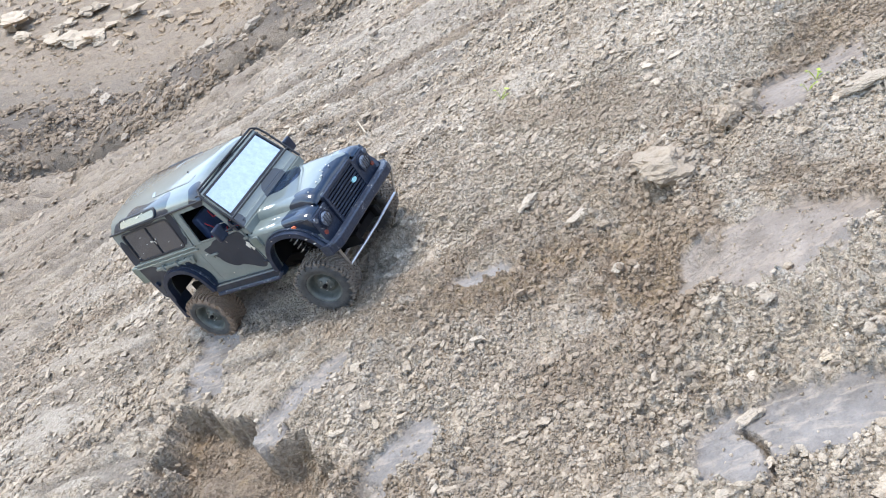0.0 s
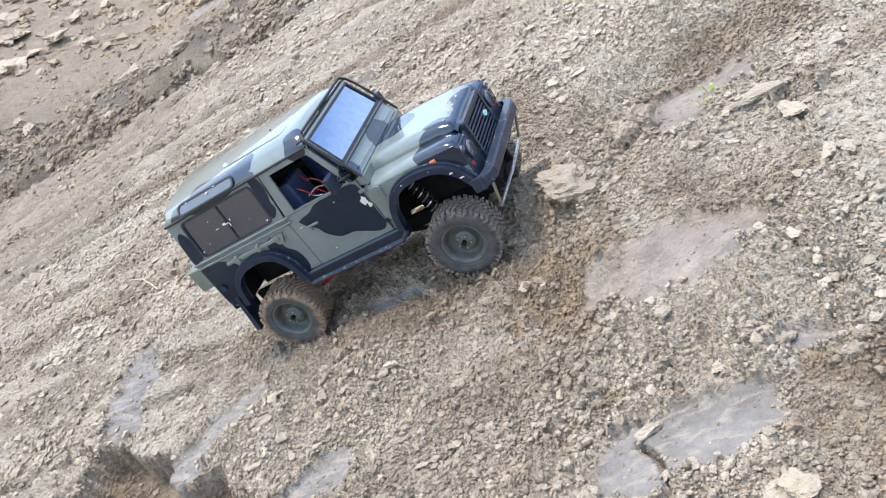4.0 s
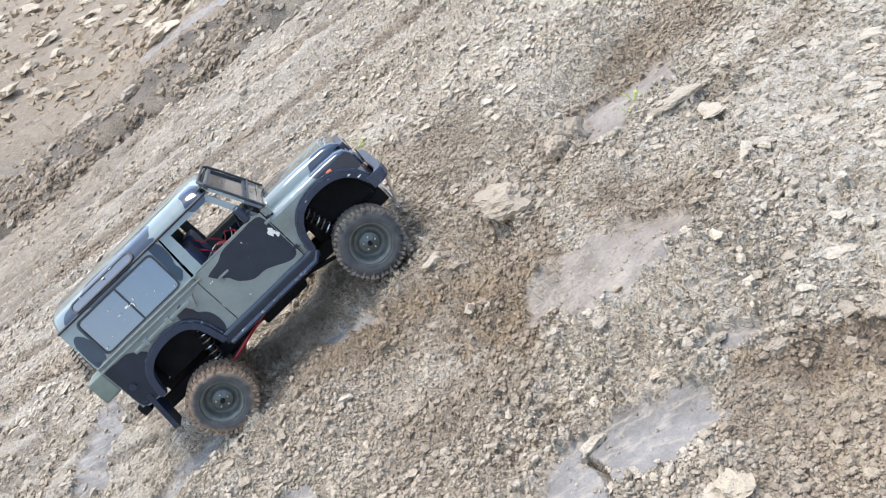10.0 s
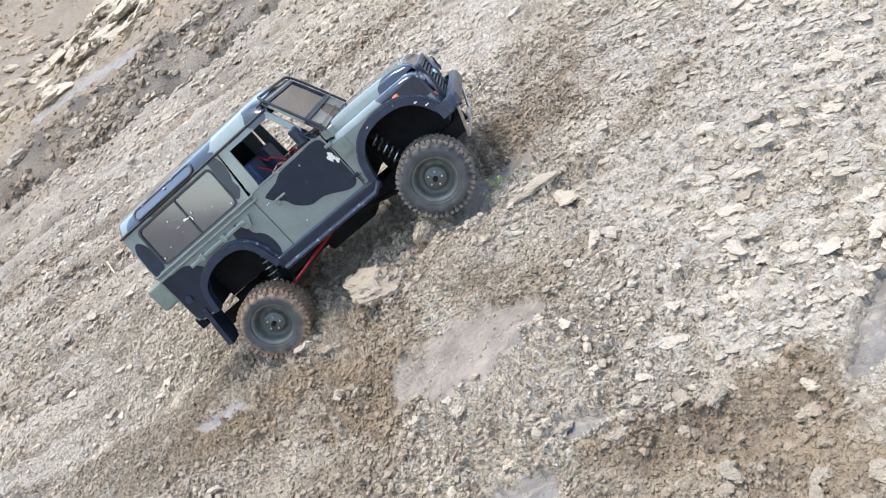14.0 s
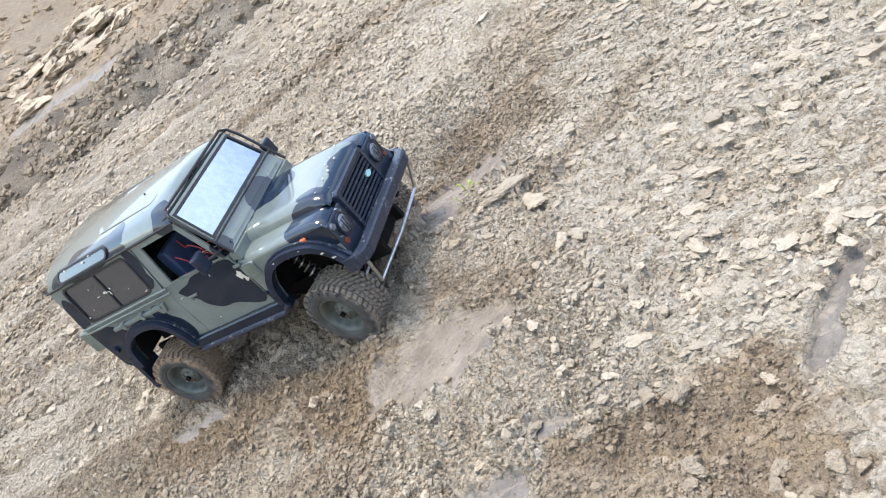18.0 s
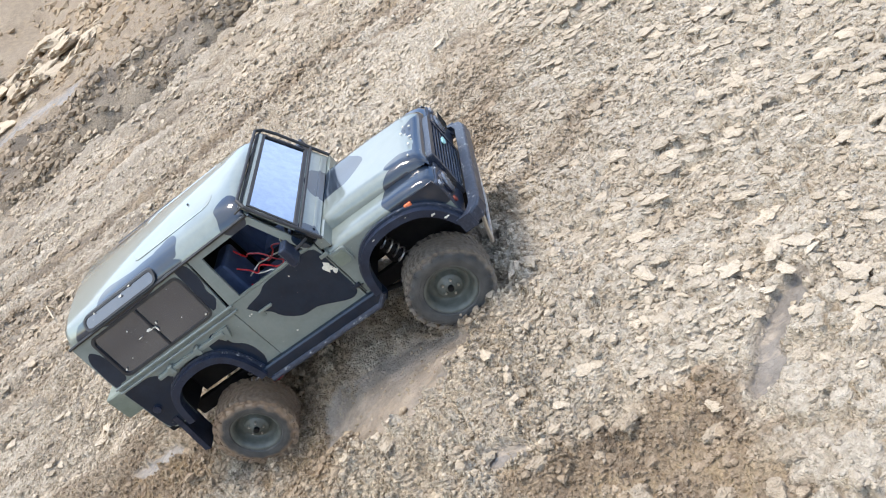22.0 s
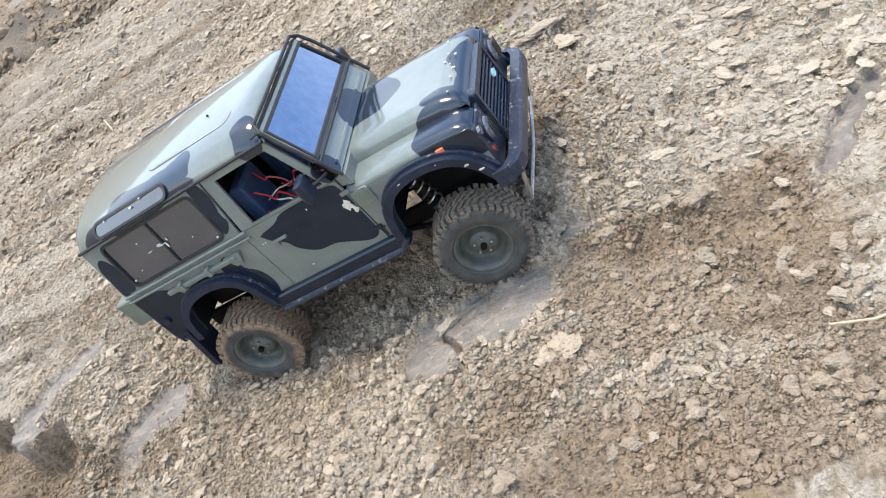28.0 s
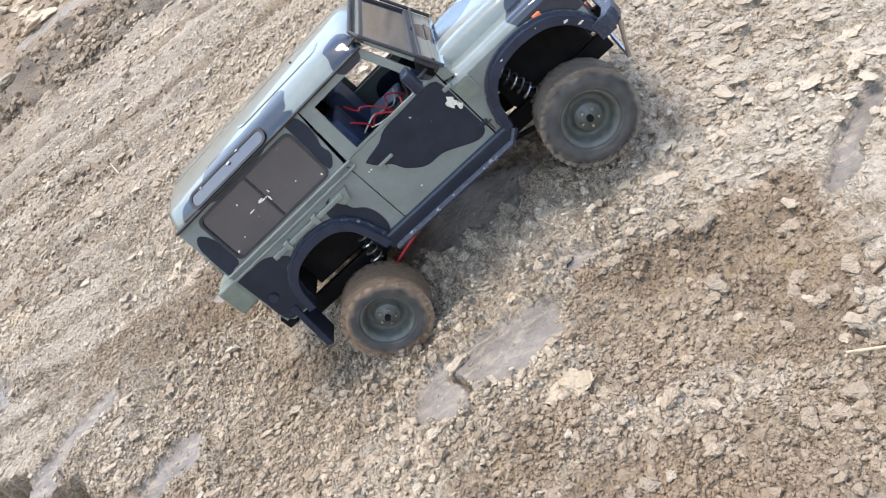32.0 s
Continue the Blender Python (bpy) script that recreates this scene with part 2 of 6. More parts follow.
CAMO = camo_paint("camouflage_paint", BLOTCHES, 1.56)
NAVY_PAINT = camo_paint("navy_camouflage_paint", [((0, 0, 0), (9, 9, 9))], 1.38)
NAVY = plain("dark_navy_plastic", (0.007, 0.011, 0.023), (0.017, 0.025, 0.045), 60, 0.32, bump=0.0004, spec=0.4)
BLACK = plain("black_rubber_trim", (0.010, 0.010, 0.012), (0.028, 0.027, 0.026), 80, 0.55)
def worn(name, c1, c2, bare):
    """Dark plastic rubbed down to a pale base in streaks and specks."""
    m, t, p = nodes_of(name)
    co = coords(t)
    n1, n2 = noise_node(t, 45, 6, 0.7, co, 0.6), noise_node(t, 260, 4, 0.65, co)
    base = ramp_node(t, n2.outputs["Fac"], [(0.35, c1), (0.65, c2)])
    f = math_node(t, "ADD", math_node(t, "MULTIPLY", n1.outputs["Fac"], 0.55), math_node(t, "MULTIPLY", n2.outputs["Fac"], 0.45))
    rub = ramp_node(t, f, [(0.575, (0, 0, 0)), (0.64, (1, 1, 1))])
    t.links.new(mix_node(t, math_node(t, "MULTIPLY", rub.outputs["Color"], 0.85), base.outputs["Color"], bare), p.inputs["Base Color"])
    t.links.new(math_node(t, "ADD", math_node(t, "MULTIPLY", n1.outputs["Fac"], 0.3), 0.2), p.inputs["Roughness"])
    bump_node(t, p, n2.outputs["Fac"], 0.4, 0.0004)
    return m


SCUFFED = worn("scuffed_navy_bumper", (0.012, 0.017, 0.030), (0.030, 0.040, 0.062), (0.42, 0.42, 0.40))
UNDER = plain("black_plastic_chassis", (0.004, 0.004, 0.005), (0.012, 0.011, 0.010), 40, 0.7, spec=0.12)
STEEL = plain("bright_worn_steel", (0.42, 0.42, 0.42), (0.66, 0.66, 0.66), 120, 0.32, 1.0)
RED = plain("red_anodised_metal", (0.24, 0.010, 0.014), (0.36, 0.02, 0.022), 120, 0.35, 0.3)
WIRE = plain("red_cable", (0.35, 0.008, 0.015), (0.5, 0.02, 0.02), 200, 0.45)
PALE = plain("bare_pale_plastic", (0.52, 0.48, 0.38), (0.72, 0.68, 0.58), 300, 0.6)
GREEN = plain("olive_plastic", (0.12, 0.14, 0.105), (0.17, 0.19, 0.15), 60, 0.45, bump=0.0004)
RIM = plain("olive_grey_wheel_paint", (0.055, 0.060, 0.050), (0.105, 0.110, 0.092), 130, 0.5, bump=0.0004)
AMBER = plain("amber_lens", (0.60, 0.13, 0.05), (0.75, 0.22, 0.10), 200, 0.25)
RED_LENS = plain("dull_red_lens", (0.16, 0.03, 0.02), (0.26, 0.05, 0.03), 200, 0.3)
LENS = plain("clear_lamp_lens", (0.07, 0.08, 0.10), (0.22, 0.24, 0.27), 350, 0.15, 0.3)
BADGE = plain("pale_green_badge", (0.30, 0.62, 0.60), (0.42, 0.72, 0.70), 200, 0.4)
BLUECLOTH = plain("dark_blue_seat_plastic", (0.028, 0.048, 0.10), (0.05, 0.08, 0.155), 60, 0.6)


def glass(name, base, rough, metal, ior, specks):
    m, t, p = nodes_of(name)
    co = coords(t)
    n = noise_node(t, 70, 6, 0.7, co)
    dust = noise_node(t, 900, 2, 0.6, co)
    spots = noise_node(t, 330, 3, 0.6, co)
    film = ramp_node(t, n.outputs["Fac"], [(0.35, base), (0.8, tuple(c * 1.25 + 0.012 for c in base))])
    dirt = ramp_node(t, math_node(t, "ADD", math_node(t, "MULTIPLY", spots.outputs["Fac"], 0.75), math_node(t, "MULTIPLY", n.outputs["Fac"], 0.25)), [(0.64, (0, 0, 0)), (0.72, (specks, specks, specks))])
    t.links.new(mix_node(t, dirt.outputs["Color"], film.outputs["Color"], (0.42, 0.39, 0.33)), p.inputs["Base Color"])
    t.links.new(math_node(t, "ADD", math_node(t, "MULTIPLY", n.outputs["Fac"], 0.12), rough - 0.05), p.inputs["Roughness"])
    p.inputs["Metallic"].default_value = metal
    p.inputs["IOR"].default_value = ior
    bump_node(t, p, dust.outputs["Fac"], 0.05, 0.0002)
    return m


SCREEN = glass("mirrored_windscreen_film", (0.30, 0.345, 0.42), 0.06, 1.0, 1.5, 0.15)
SMOKED = glass("smoked_side_window", (0.018, 0.022, 0.030), 0.07, 0.0, 2.1, 0.8)


def tyre_material(name, mud, dry, damp):
    """Black rubber with dried mud that clings to the tread and thins out on the side wall."""
    m, t, p = nodes_of(name)
    co = coords(t)
    sep = t.nodes.new("ShaderNodeSeparateXYZ")
    t.links.new(co, sep.inputs[0])
    rad = math_node(t, "SQRT", math_node(t, "ADD", math_node(t, "POWER", sep.outputs["X"], 2.0), math_node(t, "POWER", sep.outputs["Z"], 2.0)))
    n1, n2 = noise_node(t, 55, 6, 0.65, co), noise_node(t, 420, 4, 0.6, co)
    edge = math_node(t, "MULTIPLY", math_node(t, "SUBTRACT", rad, 0.0425), 160.0)
    f = math_node(t, "ADD", math_node(t, "MULTIPLY", edge, 0.5), math_node(t, "MULTIPLY", n1.outputs["Fac"], 1.2))
    mask = ramp_node(t, f, [(0.85 - mud, (0, 0, 0)), (1.25 - mud, (1, 1, 1))])
    rubber = ramp_node(t, n1.outputs["Fac"], [(0.3, (0.030, 0.030, 0.029)), (0.7, (0.088, 0.082, 0.072))])
    dirt = ramp_node(t, n2.outputs["Fac"], [(0.3, damp), (0.7, dry)])
    t.links.new(mix_node(t, mask.outputs["Color"], rubber.outputs["Color"], dirt.outputs["Color"]), p.inputs["Base Color"])
    p.inputs["Roughness"].default_value = 0.75
    bump_node(t, p, n2.outputs["Fac"], 0.7, 0.0012)
    return m


TYRE_FRONT = tyre_material("muddy_tyre_rubber", 0.24, (0.25, 0.205, 0.155), (0.12, 0.095, 0.070))
TYRE_REAR = tyre_material("mud_caked_tyre_rubber", 0.68, (0.30, 0.208, 0.135), (0.16, 0.108, 0.066))


def soil_material(name, from_masks, tint=(1.0, 1.0, 1.0)):
    """Dry clay soil; on the ground itself the masks tell loose brown soil and smeared wet clay apart."""
    m, t, p = nodes_of(name)
    co = t.nodes.new("ShaderNodeNewGeometry").outputs["Position"]
    big, mid, fine, grit = (noise_node(t, s, d, 0.6, co) for s, d in ((2.6, 5), (21, 6), (140, 6), (700, 3)))
    f = math_node(t, "ADD", math_node(t, "MULTIPLY", big.outputs["Fac"], 0.45), math_node(t, "MULTIPLY", mid.outputs["Fac"], 0.55))
    k = lambda c: tuple(a * b for a, b in zip(c, tint))
    dry = ramp_node(t, f, [(0.32, k((0.335, 0.262, 0.180))), (0.5, k((0.460, 0.376, 0.275))), (0.66, k((0.550, 0.465, 0.358)))])
    # specks: hollows of the fine relief painted darker for their shade, grains lighter
    speck_shade = ramp_node(t, fine.outputs["Fac"], [(0.36, (0.36, 0.35, 0.34)), (0.47, (0.86, 0.86, 0.86)), (0.62, (1.26, 1.26, 1.26))])
    mulc = t.nodes.new("ShaderNodeMix")
    mulc.data_type, mulc.blend_type = "RGBA", "MULTIPLY"
    mulc.inputs["Factor"].default_value = 0.6 if from_masks else 0.22
    t.links.new(dry.outputs["Color"], mulc.inputs["A"])
    t.links.new(speck_shade.outputs["Color"], mulc.inputs["B"])
    col = mulc.outputs["Result"]
    height = math_node(t, "ADD", math_node(t, "MULTIPLY", fine.outputs["Fac"], 1.0), math_node(t, "MULTIPLY", grit.outputs["Fac"], 0.4 if from_masks else 0.6))
    for scale, dim, lift in ((180.0, 0.90, 0.8), (380.0, 0.88, 0.4)) if from_masks else ((520.0, 0.94, 0.35),):      # granules
        vor = t.nodes.new("ShaderNodeTexVoronoi")
        vor.inputs["Scale"].default_value = scale
        bent = t.nodes.new("ShaderNodeVectorMath")
        bent.operation = "MULTIPLY_ADD"
        t.links.new(fine.outputs["Color"], bent.inputs[0])
        bent.inputs[1].default_value = (0.008, 0.008, 0.008)
        t.links.new(co, bent.inputs[2])
        t.links.new(bent.outputs[0], vor.inputs["Vector"])
        one = t.nodes.new("ShaderNodeSeparateColor")
        t.links.new(vor.outputs["Color"], one.inputs[0])
        tone = ramp_node(t, one.outputs[0], [(0.0, (dim, dim * 0.985, dim * 0.97)), (1.0, (2.1 - dim, 2.1 - dim, 2.1 - dim))])
        mg = t.nodes.new("ShaderNodeMix")
        mg.data_type, mg.blend_type = "RGBA", "MULTIPLY"
        mg.inputs["Factor"].default_value = 0.75
        t.links.new(col, mg.inputs["A"])
        t.links.new(tone.outputs["Color"], mg.inputs["B"])
        col = mg.outputs["Result"]
        height = math_node(t, "SUBTRACT", height, math_node(t, "MULTIPLY", vor.outputs["Distance"], lift))
    rough = 0.93
    if from_masks:
        at = t.nodes.new("ShaderNodeAttribute")
        at.attribute_name = "soil"
        sep = t.nodes.new("ShaderNodeSeparateColor")
        t.links.new(at.outputs["Color"], sep.inputs[0])
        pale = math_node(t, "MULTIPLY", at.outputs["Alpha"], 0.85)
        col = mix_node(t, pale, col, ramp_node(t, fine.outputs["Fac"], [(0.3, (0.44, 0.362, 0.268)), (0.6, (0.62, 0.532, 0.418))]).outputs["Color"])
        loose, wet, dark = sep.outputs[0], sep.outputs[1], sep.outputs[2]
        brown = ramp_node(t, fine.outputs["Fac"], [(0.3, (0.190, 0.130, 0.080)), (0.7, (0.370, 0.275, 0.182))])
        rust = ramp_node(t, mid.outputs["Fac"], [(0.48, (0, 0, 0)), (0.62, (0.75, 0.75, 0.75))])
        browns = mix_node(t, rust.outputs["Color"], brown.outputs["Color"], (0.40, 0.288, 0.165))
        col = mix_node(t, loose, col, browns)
        # dark soil; also the colour of the shade painted in ditch and crack
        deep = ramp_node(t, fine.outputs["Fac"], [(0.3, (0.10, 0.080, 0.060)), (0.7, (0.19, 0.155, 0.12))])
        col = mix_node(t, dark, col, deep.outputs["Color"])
        clay = ramp_node(t, mid.outputs["Fac"], [(0.3, (0.105, 0.092, 0.080)), (0.5, (0.160, 0.143, 0.127)), (0.7, (0.225, 0.202, 0.180))])
        # smears run along the slope, with dry tan crumbs dragged into them
        drawn = t.nodes.new("ShaderNodeMapping")
        drawn.inputs["Rotation"].default_value, drawn.inputs["Scale"].default_value = (0, 0.5, 0.4), (22.0, 95.0, 60.0)
        t.links.new(co, drawn.inputs["Vector"])
        smear = noise_node(t, 1.0, 5, 0.6, drawn.outputs["Vector"], 0.5)
        tan_ = ramp_node(t, smear.outputs["Fac"], [(0.50, (0, 0, 0)), (0.64, (0.7, 0.7, 0.7))])
        clays = mix_node(t, tan_.outputs["Color"], clay.outputs["Color"], (0.330, 0.275, 0.215))
        ruts = ramp_node(t, mid.outputs["Fac"], [(0.35, (0.200, 0.142, 0.092)), (0.65, (0.330, 0.250, 0.175))])
        clays = mix_node(t, loose, clays, ruts.outputs["Color"])
        col = mix_node(t, wet, col, clays)
        matt = math_node(t, "ADD", 0.38, math_node(t, "MULTIPLY", smear.outputs["Fac"], 0.40))
        dull = math_node(t, "ADD", 0.83, math_node(t, "MULTIPLY", mid.outputs["Fac"], 0.18))
        rough = math_node(t, "ADD", math_node(t, "MULTIPLY", dull, math_node(t, "SUBTRACT", 1.0, wet)), math_node(t, "MULTIPLY", matt, wet))
        height = math_node(t, "MULTIPLY", height, math_node(t, "SUBTRACT", 1.05, math_node(t, "MULTIPLY", wet, 0.90)))
        height = math_node(t, "ADD", height, math_node(t, "MULTIPLY", wet, math_node(t, "MULTIPLY", smear.outputs["Fac"], 0.35)))
        t.links.new(rough, p.inputs["Roughness"])
    else:
        isl = t.nodes.new("ShaderNodeNewGeometry").outputs["Random Per Island"]
        rnd = t.nodes.new("ShaderNodeObjectInfo").outputs["Random"]
        both = math_node(t, "FRACT", math_node(t, "ADD", isl, rnd))
        tone = ramp_node(t, both, [(0.0, (0.68, 0.66, 0.63)), (0.45, (0.92, 0.905, 0.88)), (0.85, (1.10, 1.085, 1.065)), (1.0, (1.15, 1.14, 1.13))])
        m2 = t.nodes.new("ShaderNodeMix")
        m2.data_type, m2.blend_type = "RGBA", "MULTIPLY"
        m2.inputs["Factor"].default_value = 1.0
        t.links.new(col, m2.inputs["A"])
        t.links.new(tone.outputs["Color"], m2.inputs["B"])
        at = t.nodes.new("ShaderNodeAttribute")
        at.attribute_name = "soil"
        sep = t.nodes.new("ShaderNodeSeparateColor")
        t.links.new(at.outputs["Color"], sep.inputs[0])
        brown = ramp_node(t, fine.outputs["Fac"], [(0.3, (0.185, 0.130, 0.082)), (0.7, (0.350, 0.258, 0.170))])
        rust = ramp_node(t, mid.outputs["Fac"], [(0.48, (0, 0, 0)), (0.62, (0.75, 0.75, 0.75))])
        browns = mix_node(t, math_node(t, "MULTIPLY", rust.outputs["Color"], 0.6), brown.outputs["Color"], (0.36, 0.240, 0.135))
        m2 = mix_node(t, math_node(t, "MULTIPLY", at.outputs["Alpha"], 0.45), m2.outputs["Result"], (0.52, 0.438, 0.338))
        col = mix_node(t, math_node(t, "MULTIPLY", sep.outputs[0], 0.85), m2, browns)
        p.inputs["Roughness"].default_value = rough
    t.links.new(col, p.inputs["Base Color"])
    p.inputs["Specular IOR Level"].default_value = 0.35
    bump_node(t, p, height, 1.0, 0.0075 if from_masks else 0.0034)
    return m


SOIL = soil_material("clay_slope_soil", True)
CLOD = soil_material("dry_clay_clods", False)
PALE_CLAY = soil_material("pale_clay_flakes", False, (0.98, 0.985, 0.99))
WHITE_CLAY = soil_material("white_clay_stone", False, (0.94, 0.93, 0.91))
OCHRE = soil_material("ochre_rubble", False, (0.98, 0.92, 0.82))
BROWN_CLOD = soil_material("brown_damp_clods", False, (0.66, 0.60, 0.52))
DARK_CLOD = soil_material("dark_damp_clods", False, (0.62, 0.60, 0.58))
LEAF = plain("yellow_green_leaf", (0.22, 0.30, 0.03), (0.42, 0.48, 0.06), 90, 0.55)
DRY = plain("dry_straw", (0.34, 0.27, 0.17), (0.55, 0.46, 0.33), 90, 0.8)


# ---------------------------------------------------------------- ground
def lattice(ix, iy, seed):
    h = (ix.astype(np.int64) * 374761393 + iy.astype(np.int64) * 668265263 + seed * 974634541) & 0x7FFFFFFF
    h = ((h ^ (h >> 13)) * 1274126177) & 0x7FFFFFFF
    return ((h ^ (h >> 16)) & 0xFFFFF) / float(0xFFFFF)


def vnoise(x, y, seed):
    """Smooth value noise from 0 to 1."""
    ix, iy = np.floor(x), np.floor(y)
    fx, fy = x - ix, y - iy
    fx, fy = fx * fx * fx * (fx * (fx * 6 - 15) + 10), fy * fy * fy * (fy * (fy * 6 - 15) + 10)
    a, b = lattice(ix, iy, seed), lattice(ix + 1, iy, seed)
    c, d = lattice(ix, iy + 1, seed), lattice(ix + 1, iy + 1, seed)
    return (a + (b - a) * fx) * (1 - fy) + (c + (d - c) * fx) * fy


def fbm(x, y, seed, octaves=4):
    out, amp, total = 0, 1.0, 0.0
    for k in range(octaves):
        out = out + amp * vnoise(x * 2**k + 17.3 * k, y * 2**k - 9.1 * k, seed + k)
        total += amp
        amp *= 0.5
    return out / total - 0.5


def cells(x, y, seed, keep=0.7):
    """Rounded lumps, one to a cell, some cells empty."""
    ix, iy = np.floor(x), np.floor(y)
    best = np.zeros_like(x)
    for dx in (-1, 0, 1):
        for dy in (-1, 0, 1):
            cx, cy = ix + dx, iy + dy
            px, py = cx + 0.15 + 0.7 * lattice(cx, cy, seed), cy + 0.15 + 0.7 * lattice(cx, cy, seed + 1)
            r = 0.28 + 0.42 * lattice(cx, cy, seed + 2)
            q = 1 - ((x - px) ** 2 + (y - py) ** 2) / (r * r)
            lump = np.sqrt(np.clip(q, 0, 1)) * r * (lattice(cx, cy, seed + 3) < keep)
            best = np.maximum(best, lump)
    return best


def blocks(x, y, seed):
    """Broken flat-topped pieces: each cell's own level, how far a point lies from the cell's edge."""
    ix, iy = np.floor(x), np.floor(y)
    d1, d2 = np.full(x.shape, 9.0), np.full(x.shape, 9.0)
    own = np.zeros(x.shape)
    for dx in (-1, 0, 1):
        for dy in (-1, 0, 1):
            cx, cy = ix + dx, iy + dy
            d = np.hypot(x - cx - 0.1 - 0.8 * lattice(cx, cy, seed), y - cy - 0.1 - 0.8 * lattice(cx, cy, seed + 1))
            near = d < d1
            d2 = np.where(near, d1, np.minimum(d2, d))
            own = np.where(near, lattice(cx, cy, seed + 2), own)
            d1 = np.where(near, d, d1)
    return own, d2 - d1


def step(v, lo, hi):
    t = np.clip((v - lo) / (hi - lo), 0, 1)
    return t * t * (3 - 2 * t)


def blob(a, b, c, half, turn, warp, rim=0.70):
    """1 inside a turned ellipse with a ragged rim, 0 outside."""
    ca, sa = math.cos(radians(turn)), math.sin(radians(turn))
    u, v = ((a - c[0]) * ca + (b - c[1]) * sa) / half[0], (-(a - c[0]) * sa + (b - c[1]) * ca) / half[1]
    d = np.sqrt(u * u + v * v) + warp
    return 1 - step(d, rim, 1.08)


# smeared clay: centre, half sizes, turn
WET = [
    ((0.298, 0.145), (0.080, 0.045), 45), ((0.250, -0.134), (0.098, 0.056), -12), ((0.254, -0.350), (0.068, 0.044), 14),
    ((0.186, -0.368), (0.048, 0.036), -60), ((0.354, -0.292), (0.035, 0.014), -13), ((0.622, -0.311), (0.046, 0.014), 41),
    ((0.582, -0.356), (0.022, 0.012), 40), ((-0.147, 0.010), (0.055, 0.020), 0), ((-0.70, 0.036), (0.13, 0.055), 109),
    ((-0.211, -0.267), (0.065, 0.028), 45), ((-0.42, -0.12), (0.10, 0.04), 60),
    ((-2.30, 3.95), (0.40, 0.13), 0), ((-1.72, 3.70), (0.36, 0.15), -33),
]
# loose brown soil: centre, half sizes, turn, strength
LOOSE = [
    ((0.46, -0.35), (0.105, 0.060), -20, 1.0), ((0.50, -0.42), (0.07, 0.06), 20, 1.0), ((0.38, -0.335), (0.06, 0.03), -20, 1.0),
    ((0.41, -0.38), (0.13, 0.10), 0, 0.7), ((0.48, -0.57), (0.12, 0.08), 0, 0.65), ((0.36, -0.55), (0.09, 0.05), 10, 0.6), ((0.50, -0.45), (0.10, 0.08), 0, 0.9),
    ((-0.52, -0.22), (0.16, 0.05), -14, 0.8), ((-0.12, -0.02), (0.36, 0.062), -1, 0.7), ((0.12, -0.10), (0.15, 0.075), -15, 1.0), ((0.32, -0.10), (0.10, 0.05), 10, 0.6),
    ((0.05, -0.20), (0.14, 0.05), 10, 0.4), ((0.12, 0.075), (0.16, 0.055), 5, 0.35), ((0.52, 0.12), (0.14, 0.030), 28, 0.4), ((0.0, 0.33), (0.26, 0.06), -31, 0.5),
    ((0.34, 0.225), (0.20, 0.045), 4, 0.5), ((0.21, 0.185), (0.28, 0.034), 17, 0.8), ((0.385, 0.288), (0.15, 0.028), 13, 0.8), ((-0.3, 0.06), (0.30, 0.05), 4, 0.6),
    ((-0.9, 0.42), (0.5, 0.05), 2, 0.6), ((0.26, -0.47), (0.10, 0.03), 20, 0.6), ((-0.45, -0.32), (0.3, 0.06), 0, 0.7), ((0.45, 0.42), (0.1, 0.15), 0, 0.5),
    ((0.24, 0.12), (0.07, 0.03), 40, 0.6),
]
# smeared clay that is tan, not grey, where the wheels have spun
TAN = [((0.230, -0.120), (0.150, 0.085), 20), ((0.298, 0.145), (0.09, 0.05), 45)]
FOOT = -3.4
DITCH = 2.56


CRACK = [(0.186, -0.343), (0.207, -0.367), (0.215, -0.392), (0.218, -0.422)]


def from_crack(a, b):
    """Distance from the crack through the smeared clay."""
    best = np.full(a.shape, 9.0)
    for (a0, b0), (a1, b1) in zip(CRACK, CRACK[1:]):
        t = np.clip(((a - a0) * (a1 - a0) + (b - b0) * (b1 - b0)) / ((a1 - a0) ** 2 + (b1 - b0) ** 2), 0, 1)
        best = np.minimum(best, np.hypot(a - a0 - t * (a1 - a0), b - b0 - t * (b1 - b0)))
    return best


# ground pressed down or heaped up along the wheels' ways: centre, and how far in millimetres
SETTLED = [(0.42, -0.38, -26), (0.18, -0.26, -22), (0.18, 0.1, 18), (0.42, -0.5, -17), (0.18, -0.14, 16), (-0.06, -0.14, -15), (0.06, -0.02, -14), (0.06, -0.26, -12), (0.18, -0.38, 10), (0.18, -0.02, 10), (-0.18, -0.26, -9), (0.3, 0.1, 9), (-0.3, 0.1, -8), (-0.42, -0.14, 7), (-0.3, -0.02, -7), (-0.06, -0.26, -7), (-0.06, -0.02, -7), (-0.06, 0.22, -7), (0.06, 0.1, 7), (0.3, -0.5, -7), (0.42, -0.26, -7), (0.42, -0.14, 6), (0.54, -0.5, -6), (0.54, -0.38, -6), (-0.18, 0.22, -5), (0.06, -0.38, -5), (0.3, -0.38, -5), (-0.66, 0.1, -4), (-0.66, 0.22, -4), (-0.3, 0.22, -4), (0.3, -0.02, 4), (0.54, -0.26, -4)]


def settled(a, b):
    out = 0
    for ca, cb, mm in SETTLED:
        out = out + 0.001 * mm * np.exp(-((a - ca) ** 2 + (b - cb) ** 2) / 0.0102)
    return out


